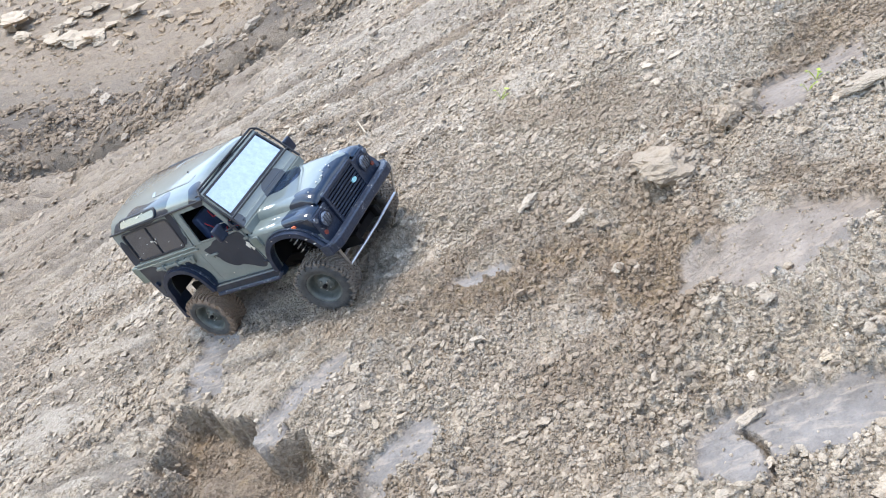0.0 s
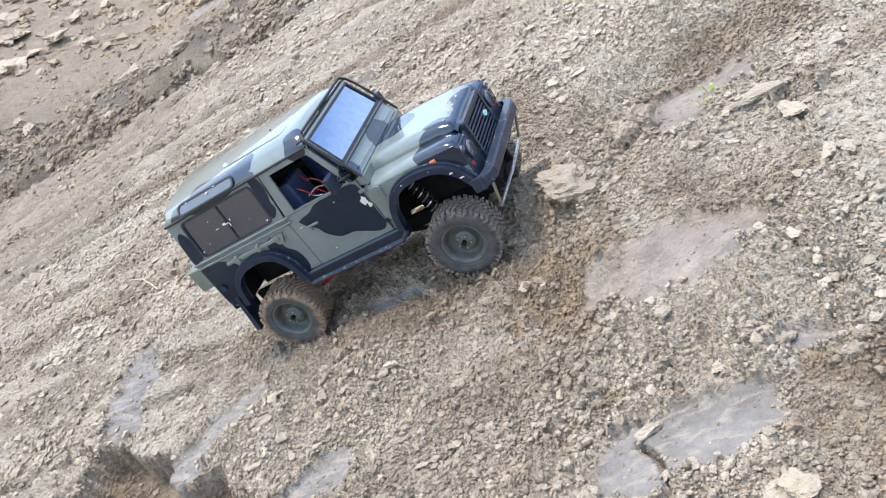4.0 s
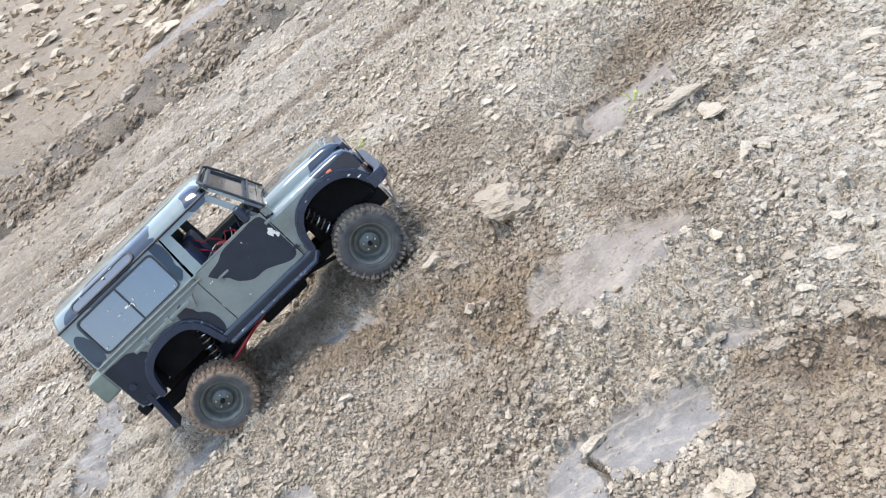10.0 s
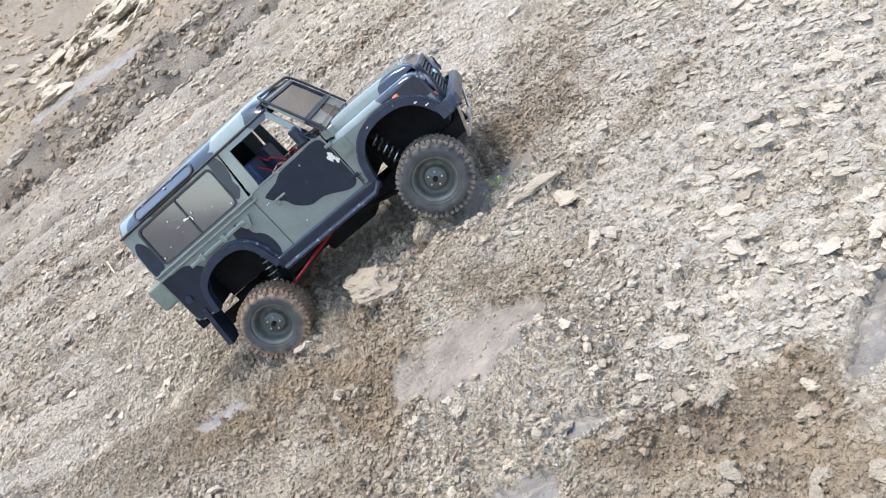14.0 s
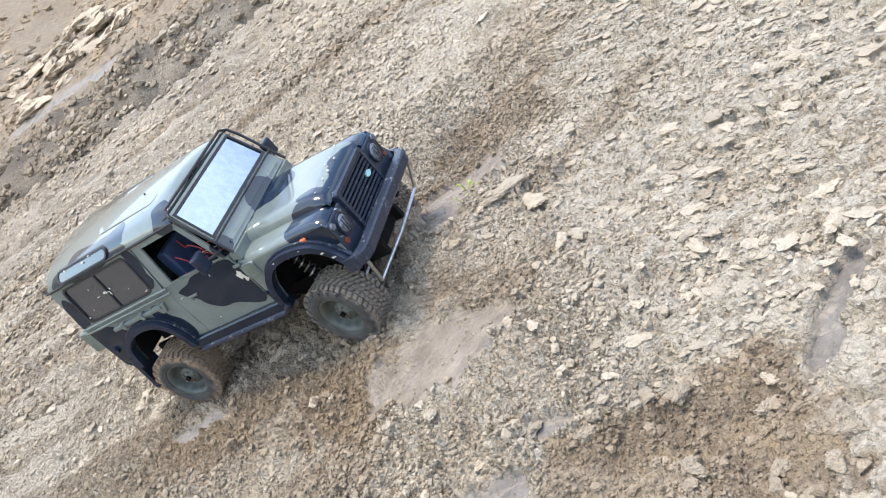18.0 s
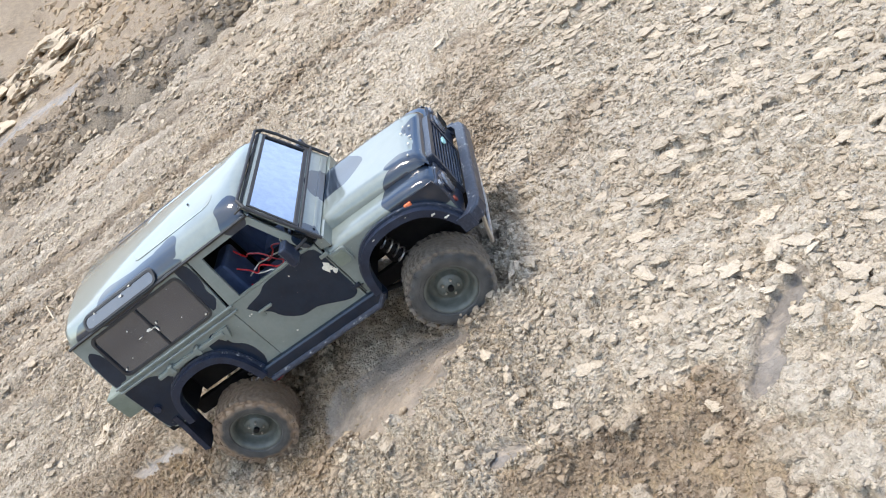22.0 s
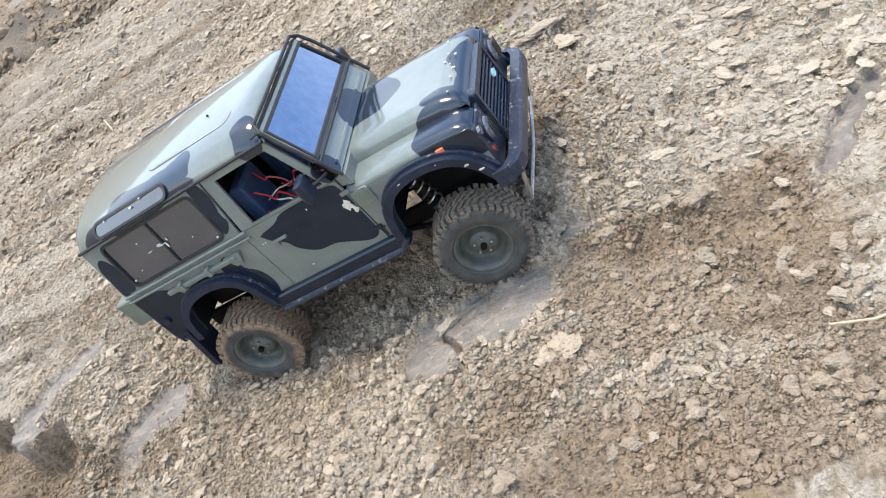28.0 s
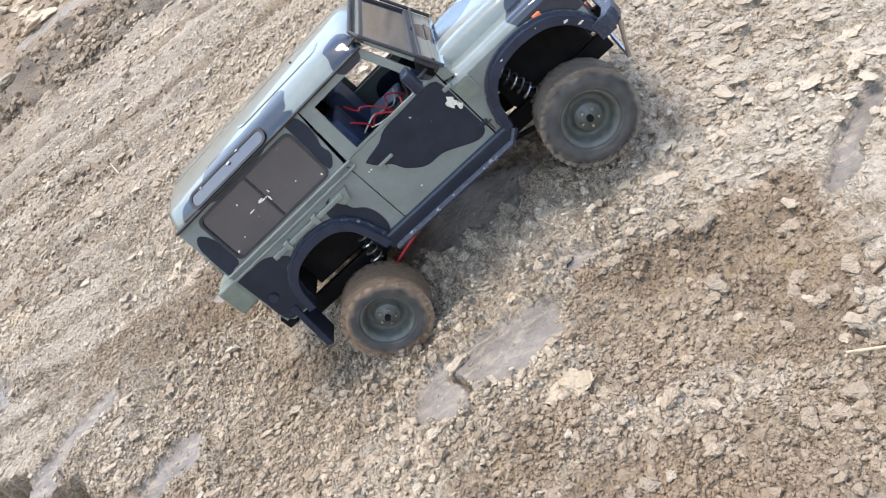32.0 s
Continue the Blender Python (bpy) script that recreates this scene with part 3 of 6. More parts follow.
def terrain(a, b):
    """Height over the slope, and the masks of loose soil, wet clay, dark soil with painted shade, and pale crust."""
    w1, w2, w3 = fbm(a * 9, b * 9, 3, 4), fbm(a * 30, b * 30, 8, 4), fbm(a * 70, b * 70, 18, 2)
    warp = 0.65 * w1 + 0.60 * w2 + 0.35 * w3
    wet, loose = np.zeros_like(a), np.zeros_like(a)
    for c, h, turn in WET:
        wet = np.maximum(wet, blob(a, b, c, h, turn, warp * 1.25 + 0.25 * np.abs(w3), 0.92))
    for c, h, turn, much in LOOSE:
        loose = np.maximum(loose, much * blob(a, b, c, h, turn, warp * 1.4, 0.62))
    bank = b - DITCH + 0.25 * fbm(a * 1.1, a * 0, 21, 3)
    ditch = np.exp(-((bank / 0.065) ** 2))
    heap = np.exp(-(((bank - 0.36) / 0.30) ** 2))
    # dark soil beyond the ditch and on the heap; ditch * 1.4 paints its shade
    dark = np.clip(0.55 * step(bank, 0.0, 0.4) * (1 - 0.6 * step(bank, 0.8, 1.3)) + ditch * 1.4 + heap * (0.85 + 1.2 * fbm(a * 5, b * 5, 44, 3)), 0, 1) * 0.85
    h = 0.030 * fbm(a * 2.3, b * 2.3, 11, 3) + 0.014 * w1
    h -= 0.14 * step(b, 0.5, 2.45) + 0.12 * ditch - 0.06 * heap * (1 + 3 * fbm(a * 4, b * 4, 46, 3))
    # long drag marks lower down, and a rubble bank beyond the track
    h += 0.016 * fbm(a * 1.6 + 0.5 * w1, b * 24, 201, 3) * step(-a, 0.1, 0.5) + 0.010 * fbm(a * 2.0, b * 16, 211, 3) * step(b, 0.3, 0.9)
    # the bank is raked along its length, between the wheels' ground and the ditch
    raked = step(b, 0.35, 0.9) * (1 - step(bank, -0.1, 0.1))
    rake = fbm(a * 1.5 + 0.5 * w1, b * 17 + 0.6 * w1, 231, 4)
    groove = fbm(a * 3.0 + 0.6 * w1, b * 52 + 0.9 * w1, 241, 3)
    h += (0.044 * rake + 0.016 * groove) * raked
    # packed smears on the lower bank, drawn out along it
    lower = step(-a + 0.3 * w1, 0.34, 0.55) * (1 - step(bank, -0.4, -0.1))
    smear = step(fbm(a * 4.5 + 0.6 * w2, b * 19 + 0.9 * w1, 331, 4) + 0.25 * w2, 0.02, 0.10) * lower * (1 - wet)
    furrow = step(-fbm(a * 5.0 + 0.5 * w2, b * 27 + 0.9 * w1, 341, 4), 0.05, 0.18) * lower
    h += 0.006 * smear - 0.009 * furrow
    h += 1.2 * step(b + 0.4 * fbm(a * 0.6, b * 0.6, 221, 3), 6.8, 12.0)
    # the wheel ruts
    h -= 0.020 * np.exp(-(((b - 0.20 - 0.12 * a) / 0.05) ** 2)) * step(a, -0.75, -0.5) * (1 - step(a, 0.3, 0.45))
    h -= 0.026 * np.exp(-(((a - 0.13) / 0.09) ** 2 + ((b + 0.13) / 0.05) ** 2))
    h += 0.012 * np.exp(-(((a - 0.33) / 0.12) ** 2 + ((b + 0.19) / 0.07) ** 2))
    h -= 0.016 * np.exp(-(((a - 0.125) / 0.06) ** 2 + ((b + 0.29) / 0.05) ** 2))
    h -= 0.008 * blob(a, b, (0.50, -0.40), (0.05, 0.05), 40, warp)
    # the broken bank below the slope
    edge = -0.10 - 0.35 * (a + 0.67) + 0.16 * w1 + 0.05 * w2 - b
    along = step(a + 0.15 * w1 + 0.1 * w2, -0.705, -0.672) * (1 - step(a + 0.3 * w1, -0.44, -0.30))
    drop = step(edge, 0, 0.014) * (1 - step(edge, 0.08, 0.22)) * along
    h -= 0.062 * drop
    wet = wet * (1 - drop)
    loose = np.maximum(loose, step(edge, -0.004, 0.01) * (1 - step(edge, 0.16, 0.26)) * along)
    # broken crust: pieces of three sizes with gaps between them
    near = 1 - step(b, 1.2, 2.2)
    o1, e1 = blocks(a / 0.030 + 1.1 * w2, b / 0.030 + 1.1 * w1, 31)
    o2, e2 = blocks(a / 0.0135 + 1.0 * w3, b / 0.0135 + 0.8 * w2, 57)
    o3, e3 = blocks(a / 0.0072 + 0.5 * w3, b / 0.0072, 77)
    flat = step(fbm(a * 4.2, b * 4.2, 91, 3), -0.14, 0.10)
    crumbs = 0.0075 * np.clip(o1 - 0.45, 0, 1) * step(e1, 0.02, 0.30) + 0.0085 * (o2**1.6) * step(e2, 0.02, 0.32) + 0.0050 * o3 * step(e3, 0.02, 0.40)
    crust = 0.010 * np.clip(fbm(a * 26, b * 26, 61, 5) * 3.0, -0.6, 0.6)
    calm = 1 - 0.6 * step(a + 0.2 * w1, 0.40, 0.55) * (1 - loose)
    rough = (crumbs * (0.40 + 0.75 * flat) + crust) * calm * (1 - 0.84 * wet) * (1 - 0.15 * loose)
    # thin pale plates of dried clay higher up, longer than wide
    flakes = step(a + 0.2 * w1, 0.38, 0.52) * (1 - loose)
    u, v = a * 0.82 - b * 0.57, a * 0.57 + b * 0.82
    o4, e4 = blocks(u / 0.048 + 1.2 * w2 + 0.5 * w3, v / 0.024 + 1.0 * w2 + 0.5 * w3, 141)
    plate = step(e4, 0.06, 0.12) * step(o4, 0.34, 0.40)
    rough = rough * (1 - 0.55 * flakes * plate) + flakes * plate * (0.003 + 0.007 * o4) * (1 - wet)
    # broad sheets of crust that overlap, each with a ragged broken edge
    over = v / 0.052 + 1.7 * fbm(u * 9, v * 9, 301, 3) + 1.3 * w2 + 0.5 * w3
    over = over - np.floor(over)
    sheet = step(a + 0.25 * w1, 0.46, 0.60) * (1 - loose) * (1 - wet) * step(fbm(a * 9, b * 9, 311, 3) + 0.4 * w2, -0.06, 0.04) * (1 - step(over, 0.55, 0.8))
    rough = rough * (1 - 0.75 * sheet) + 0.010 * sheet * step(over, 0.0, 0.07) * (1.1 - over)
    rough = rough * (1 - 0.8 * smear)
    h = h + rough * near - 0.004 * wet
    tops = 0.55 * step(e2, 0.10, 0.4) * step(o2, 0.55, 0.9) + 0.35 * step(o3 * step(e3, 0.1, 0.4), 0.45, 0.8)
    pale = np.clip(0.8 * sheet + 0.45 * step(a + 0.3 * w1, 0.0, 0.22) * step(b + 0.3 * w1, -0.12, 0.05) * (1 - step(b, 0.8, 1.4)) + flakes * (0.25 + plate * (0.25 + 0.6 * o4)) + tops * near + 0.4 * step(fbm(a * 12, b * 12, 171, 4), 0.08, 0.2), 0, 1) * (1 - wet) * (1 - 0.65 * loose)
    # a far stretch has coarser lumps
    far = step(b, 0.9, 2.4)
    h = h + far * (1 - wet) * (0.036 * cells(a / 0.09, b / 0.09, 101, 0.55) + 0.05 * fbm(a * 3.2, b * 3.2, 111, 4))
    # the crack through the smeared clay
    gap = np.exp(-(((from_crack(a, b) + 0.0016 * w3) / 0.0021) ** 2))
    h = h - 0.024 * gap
    # shade painted into the crack; the other term is darker soil lower down
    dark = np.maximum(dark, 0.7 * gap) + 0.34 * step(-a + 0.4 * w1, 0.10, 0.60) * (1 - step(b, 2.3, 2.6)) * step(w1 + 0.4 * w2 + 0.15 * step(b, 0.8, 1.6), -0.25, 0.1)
    loose = np.clip(loose * 0.9 + (0.30 - 0.15 * step(b, 0.2, 0.5)) * step(fbm(a * 3.1, b * 3.1, 151, 4), 0.02, 0.2) * (1 - flakes), 0, 1) * (1 - wet)
    loose = np.maximum(loose, 0.45 * step(bank, 0.15, 0.7) * step(fbm(a * 1.7, b * 1.7, 191, 4), -0.22, 0.1) * (1 - wet))
    loose = np.maximum(loose, 0.62 * step(bank, 0.7, 1.1) * (1 - wet))
    loose = np.maximum(loose, 0.5 * step(-a + 0.5 * w1, 1.2, 2.0) * (1 - wet))
    # grooves and furrows darker, raked ones browner too; ridges and smears paler
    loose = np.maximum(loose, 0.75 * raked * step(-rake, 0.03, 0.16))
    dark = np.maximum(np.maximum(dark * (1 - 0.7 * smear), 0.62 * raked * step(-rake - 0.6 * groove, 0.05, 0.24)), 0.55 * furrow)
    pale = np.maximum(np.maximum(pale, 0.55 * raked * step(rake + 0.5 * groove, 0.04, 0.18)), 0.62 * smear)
    h = h + settled(a, b)
    for c, half, turn in TAN:
        loose = np.maximum(loose, blob(a, b, c, half, turn, warp, 0.7) * wet * 0.4)
    return h, loose, wet * 0.9 * (1 - gap), dark, pale


SLOPE_DEG = 28.0


def profile(a):
    """World x and z along the fall line, and the tilt there, for a distance a up the slope."""
    s, c = math.sin(radians(SLOPE_DEG)), math.cos(radians(SLOPE_DEG))
    gs, gc = math.sin(radians(SLOPE_DEG - 22)), math.cos(radians(SLOPE_DEG - 22))
    top = 7.0
    low = np.minimum(a - FOOT, 0)
    mid = np.clip(a, FOOT, top)
    up = np.maximum(a - top, 0)
    flat = np.maximum(-low - 5.0, 0)
    low = np.maximum(low, -5.0)
    x = mid * c + low * gc + up - flat
    z = mid * s + low * gs
    tilt = np.where(a < FOOT, SLOPE_DEG - 22, np.where(a > top, 0.0, SLOPE_DEG))
    tilt = np.where(a < FOOT - 5, 0.0, tilt)
    blend = step(a, FOOT - 0.2, FOOT + 0.2)
    tilt = np.where(np.abs(a - FOOT) < 0.2, SLOPE_DEG - 22 + 22 * blend, tilt)
    return x, z, np.radians(tilt)


def tilted(p):
    """The whole bank also leans, with its far side up."""
    c, s = math.cos(radians(LEAN)), math.sin(radians(LEAN))
    return np.stack([p[..., 0], p[..., 1] * c - p[..., 2] * s, p[..., 1] * s + p[..., 2] * c], -1)


def place(a, b, h):
    x, z, t = profile(a)
    level = math.tan(radians(LEAN)) * (np.maximum(b - 16.0, 0) - np.maximum(-2.5 - b, 0))      # far off the land lies level
    return tilted(np.stack([x - h * np.sin(t), b, z + h * np.cos(t) - level], -1))


def spread(lo, hi, fine, grow_low, grow_high, near, end):
    """Grid lines: even from lo to hi, then ever wider, fast past the near stretch, out to end on both sides."""
    def outward(grow):
        out, s, x = [], fine, 0.0
        while x < end:
            s *= grow if x < near else 1.5
            x += s
            out.append(x)
        return np.array(out)
    return np.concatenate([(lo - outward(grow_low))[::-1], np.arange(lo, hi + fine / 2, fine), hi + outward(grow_high)])


def mesh_from(name, verts, quads, material, smooth=True):
    me = bpy.data.meshes.new(name)
    n = quads.shape[1]
    me.vertices.add(len(verts))
    me.vertices.foreach_set("co", np.ascontiguousarray(verts, dtype=np.float32).ravel())
    me.loops.add(quads.size)
    me.loops.foreach_set("vertex_index", np.ascontiguousarray(quads, dtype=np.int32).ravel())
    me.polygons.add(len(quads))
    me.polygons.foreach_set("loop_start", np.arange(0, quads.size, n, dtype=np.int32))
    me.polygons.foreach_set("use_smooth", np.full(len(quads), smooth))
    me.update(calc_edges=True)
    me.materials.append(material)
    return me


def make_ground():
    av, bv = spread(-0.48, 0.72, 0.0028, 1.014, 1.05, 3.5, 400.0), spread(-0.58, 0.36, 0.0028, 1.10, 1.0130, 5.0, 400.0)
    A, B = np.meshgrid(av, bv, indexing="ij")
    h, loose, wet, dark, pale = terrain(A.ravel(), B.ravel())
    verts = place(A.ravel(), B.ravel(), h)
    na, nb = len(av), len(bv)
    idx = np.arange(na * nb).reshape(na, nb)
    quads = np.stack([idx[:-1, :-1].ravel(), idx[1:, :-1].ravel(), idx[1:, 1:].ravel(), idx[:-1, 1:].ravel()], 1)
    me = mesh_from("ground", verts, quads, SOIL)
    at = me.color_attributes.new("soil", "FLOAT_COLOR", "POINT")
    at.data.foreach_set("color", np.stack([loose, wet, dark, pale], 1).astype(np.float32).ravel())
    ob = new("ground", me)
    return tagged(ob, "steep slope of dry clay soil with loose brown ruts and smeared wet patches", "ground", kind="structure")


ground = make_ground()

ICO = (1 + 5**0.5) / 2
ICO_V = np.array([(-1, ICO, 0), (1, ICO, 0), (-1, -ICO, 0), (1, -ICO, 0), (0, -1, ICO), (0, 1, ICO), (0, -1, -ICO), (0, 1, -ICO), (ICO, 0, -1), (ICO, 0, 1), (-ICO, 0, -1), (-ICO, 0, 1)]) / 1.9
ICO_F = np.array([(0, 11, 5), (0, 5, 1), (0, 1, 7), (0, 7, 10), (0, 10, 11), (1, 5, 9), (5, 11, 4), (11, 10, 2), (10, 7, 6), (7, 1, 8), (3, 9, 4), (3, 4, 2), (3, 2, 6), (3, 6, 8), (3, 8, 9), (4, 9, 5), (2, 4, 11), (6, 2, 10), (8, 6, 7), (9, 8, 1)])
TET_V = np.array([(1, 1, 1), (1, -1, -1), (-1, 1, -1), (-1, -1, 1)]) * 0.75
TET_F = np.array([(0, 1, 2), (0, 3, 1), (0, 2, 3), (1, 3, 2)])
BIT_V = np.array([(1, 0, 0), (-1, 0, 0), (0, 1, 0), (0, -1, 0), (0, 0, 1), (0, 0, -1)]) * 1.05
BIT_F = np.array([(0, 2, 4), (2, 1, 4), (1, 3, 4), (3, 0, 4), (2, 0, 5), (1, 2, 5), (3, 1, 5), (0, 3, 5)])


def pick_spots(rng, count, box, seed, avoid_wet, dark_only, thin=False):
    a, b = rng.uniform(box[0], box[1], count * 3), rng.uniform(box[2], box[3], count * 3)
    h, loose, wet, dark, pale = terrain(a, b)
    clump = step(fbm(a * 7, b * 7, 91 + seed, 4), -0.16, 0.16)
    ok = rng.random(len(a)) < 0.12 + 0.88 * clump
    if avoid_wet:
        ok &= (wet < 0.12) | (rng.random(len(a)) < 0.03)
    if thin:
        ok &= (a < 0.44) | (loose > 0.4) | (rng.random(len(a)) < 0.85 - 0.65 * pale)
        ok &= (a > -0.38) | (rng.random(len(a)) < 1.1 - 1.5 * pale)
    if dark_only:
        ok &= dark > 0.3
    keep = np.where(ok)[0][:count]
    return a[keep], b[keep], h[keep], np.stack([loose, pale], 1)[keep]


def lay_pieces(name, v, faces, a, b, h, soil, material, label, smooth=False):
    """Joins pieces v (n, k, 3), in the slope's axes, at their places into one mesh."""
    n, k = v.shape[:2]
    t = profile(a)[2]
    c, s = np.cos(t)[:, None], np.sin(t)[:, None]
    w = tilted(np.stack([v[..., 0] * c - v[..., 2] * s, v[..., 1], v[..., 0] * s + v[..., 2] * c], -1)) + place(a, b, h)[:, None, :]
    f = (faces[None] + k * np.arange(n)[:, None, None]).reshape(-1, 3)
    me = mesh_from(name, w.reshape(-1, 3), f, material, smooth)
    at = me.color_attributes.new("soil", "FLOAT_COLOR", "POINT")
    at.data.foreach_set("color", np.repeat(soil[:, [0, 0, 0, 1]], k, 0).astype(np.float32).ravel())
    return tagged(new(name, me), label, "soil", kind="stuff")


def scatter(name, count, box, sizes, flat, material, seed, label, avoid_wet=True, power=2.2, dark_only=False, small=False, sink=0.10, tiny=False):
    """Many broken clods, half sunk in the ground, joined into one piece of stuff."""
    rng = np.random.default_rng(seed)
    a, b, h, soil = pick_spots(rng, count, box, seed, avoid_wet, dark_only, True)
    n = len(a)
    size = sizes[0] + (sizes[1] - sizes[0]) * rng.random(n) ** power
    shape, faces = (TET_V, TET_F) if tiny else (BIT_V, BIT_F) if small else (ICO_V, ICO_F)
    v = shape[None] * rng.uniform(0.6, 1.25, (n, len(shape), 1))
    q, _ = np.linalg.qr(rng.normal(size=(n, 3, 3)))
    v = np.einsum("nij,nkj->nki", q, v)
    stretch = np.stack([rng.uniform(0.7, 1.45, n), rng.uniform(0.7, 1.45, n), rng.uniform(flat[0], flat[1], n)], 1)
    v = v * stretch[:, None, :] * size[:, None, None] * 0.5
    return lay_pieces(name, v, faces, a, b, h + size * stretch[:, 2] * sink, soil, material, label, size.max() < 0.007)


def scatter_plates(name, count, box, sizes, material, seed, label, power=2.6):
    """Thin ragged plates of dried clay, longer than wide, that curl up at one edge."""
    rng = np.random.default_rng(seed)
    a, b, h, soil = pick_spots(rng, count, box, seed, True, False)
    calm = soil[:, 0] < 0.35
    a, b, h, soil = a[calm], b[calm], h[calm], soil[calm]
    n, m = len(a), 15
    size = sizes[0] + (sizes[1] - sizes[0]) * rng.random(n) ** power
    ang = 2 * np.pi * np.arange(m)[None] / m + rng.uniform(-0.16, 0.16, (n, m))
    lobes = 1 + 0.22 * np.cos(2 * ang + rng.uniform(0, 6.3, (n, 1))) + 0.16 * np.cos(3 * ang + rng.uniform(0, 6.3, (n, 1)))
    r = lobes * rng.uniform(0.72, 1.08, (n, m)) * size[:, None] * 0.5
    turn = np.radians(rng.normal(-35, 26, n))[:, None]
    x, y = r * np.cos(ang) * 1.28, r * np.sin(ang) * rng.uniform(0.6, 0.95, (n, 1))
    lean_x, lean_y = rng.normal(0, 0.04, (n, 1)), rng.normal(0.05, 0.06, (n, 1))
    thick_ = size[:, None] * rng.uniform(0.06, 0.13, (n, 1))
    rim = x * lean_x - y * lean_y + rng.normal(0, 0.028, (n, m)) * size[:, None]
    xs, ys = x * np.cos(turn) - y * np.sin(turn), x * np.sin(turn) + y * np.cos(turn)
    edge = np.stack([xs, ys, rim + thick_ * 0.55], -1)
    low = np.stack([xs * 0.82, ys * 0.82, rim - thick_ * 0.9], -1)
    q = rng.uniform(0.45, 0.72, (n, m))
    crown = np.stack([xs * q, ys * q, rim * 0.5 + thick_ * rng.uniform(0.9, 1.6, (n, m))], -1)
    hub = np.stack([np.zeros(n), np.zeros(n), thick_[:, 0] * 1.3], -1)[:, None]
    faces = []
    for k in range(m):
        j = (k + 1) % m
        faces += [(k, j, 2 * m + k), (j, 2 * m + j, 2 * m + k), (2 * m + k, 2 * m + j, 3 * m), (k, m + k, m + j), (k, m + j, j)]
    return lay_pieces(name, np.concatenate([edge, low, crown, hub], 1), np.array(faces), a, b, h + 0.001, soil, material, label)


NEAR = (-0.75, 0.85, -0.62, 0.48)
scatter("clay_dust", 90000, NEAR, (0.0016, 0.0040), (0.6, 1.0), CLOD, 3, "finest dry clay grit strewn over the slope", tiny=True, power=1.4)
scatter("clay_grit", 80000, NEAR, (0.0024, 0.0060), (0.6, 1.0), CLOD, 4, "fine dry clay grit strewn over the slope", small=True, power=2.0)
scatter("clay_crumbs", 20000, NEAR, (0.0036, 0.0105), (0.7, 1.0), CLOD, 5, "small dry clay crumbs strewn over the slope", power=4.0, sink=0.25)
scatter("clay_clods", 300, NEAR, (0.008, 0.015), (0.55, 0.9), CLOD, 6, "dry grey-brown clay clods lying on the slope", power=2.0, sink=0.2)
scatter_plates("clay_plates", 700, (-0.7, 0.45, -0.62, 0.9), (0.006, 0.024), CLOD, 17, "flat broken plates of dry clay on the slope")
scatter_plates("clay_flakes", 3200, (0.40, 1.05, -0.62, 0.60), (0.005, 0.023), PALE_CLAY, 7, "pale flat flakes of dried clay crust", 3.6)
scatter("upper_crumbs", 26000, (-1.3, 1.5, 0.45, 1.5), (0.004, 0.017), (0.4, 0.8), CLOD, 8, "dry clay crumbs on the upper bank", power=2.4, small=True)
scatter("upper_clods", 6000, (-1.8, 1.8, 1.5, 2.7), (0.008, 0.030), (0.4, 0.8), CLOD, 13, "dry clay clods on the upper bank", power=2.4)
scatter("lower_clods", 22000, (-2.4, -0.6, -0.4, 2.5), (0.004, 0.024), (0.35, 0.75), CLOD, 14, "dry clay clods on the lower bank", power=3.0, small=True)
scatter("lower_crumbs", 20000, (-1.6, -0.68, -0.45, 1.2), (0.004, 0.015), (0.5, 0.9), CLOD, 16, "small dry crumbs on the lower bank", power=2.6, small=True, sink=0.2)
scatter("bank_rubble", 9000, (-4.8, -2.3, -0.2, 2.5), (0.008, 0.040), (0.4, 0.8), CLOD, 18, "dry clay rubble on the foot of the bank", power=3.0, small=True)
scatter("ditch_clods", 14000, (-4.4, 0.6, 2.42, 3.4), (0.008, 0.044), (0.6, 1.0), DARK_CLOD, 9, "dark damp clods heaped along the ditch", power=2.6, dark_only=True)
scatter("track_rubble", 8000, (-5.0, 0.8, 2.9, 4.6), (0.008, 0.036), (0.4, 0.8), OCHRE, 15, "ochre rubble strewn over the track beyond the ditch", power=3.4, small=True)
scatter("far_rubble", 6000, (-7.0, 1.0, 4.2, 8.0), (0.02, 0.10), (0.5, 0.9), OCHRE, 10, "ochre rubble strewn beyond the ditch", power=2.6, small=True)


def stone_mesh(name, seed, material, flat, angular):
    bm = bmesh.new()
    bmesh.ops.create_icosphere(bm, subdivisions=4, radius=0.5)
    rng = random.Random(seed)
    cuts = [(Vector((rng.gauss(0, 1), rng.gauss(0, 1), rng.gauss(0, 1))).normalized(), rng.uniform(0.20, 0.40)) for _ in range(angular * 2)]
    for v in bm.verts:
        for n, d in cuts:
            over = v.co.dot(n) - d
            if over > 0:
                v.co -= n * over * 0.95
        f = noise.fractal(v.co * 3.6 + Vector((seed, 0, 0)), 0.6, 2.1, 6)
        v.co += v.co.normalized() * 0.13 * f
        v.co.z *= flat
    me = bpy.data.meshes.new(name)
    bm.to_mesh(me)
    bm.free()
    me.materials.append(material)
    return me


STONES = {
    "pale": [stone_mesh("pale_stone", 1 + k, WHITE_CLAY, 0.5, 5) for k in range(5)],
    "clod": [stone_mesh("clod", 20 + k, CLOD, 0.62, 6) for k in range(6)],
    "ochre": [stone_mesh("rubble", 40 + k, OCHRE, 0.6, 10) for k in range(6)],
    "brown": [stone_mesh("brown_clod", 80 + k, BROWN_CLOD, 0.8, 4) for k in range(2)],
    "dark": [stone_mesh("damp_clod", 60 + k, DARK_CLOD, 0.7, 5) for k in range(3)],
}


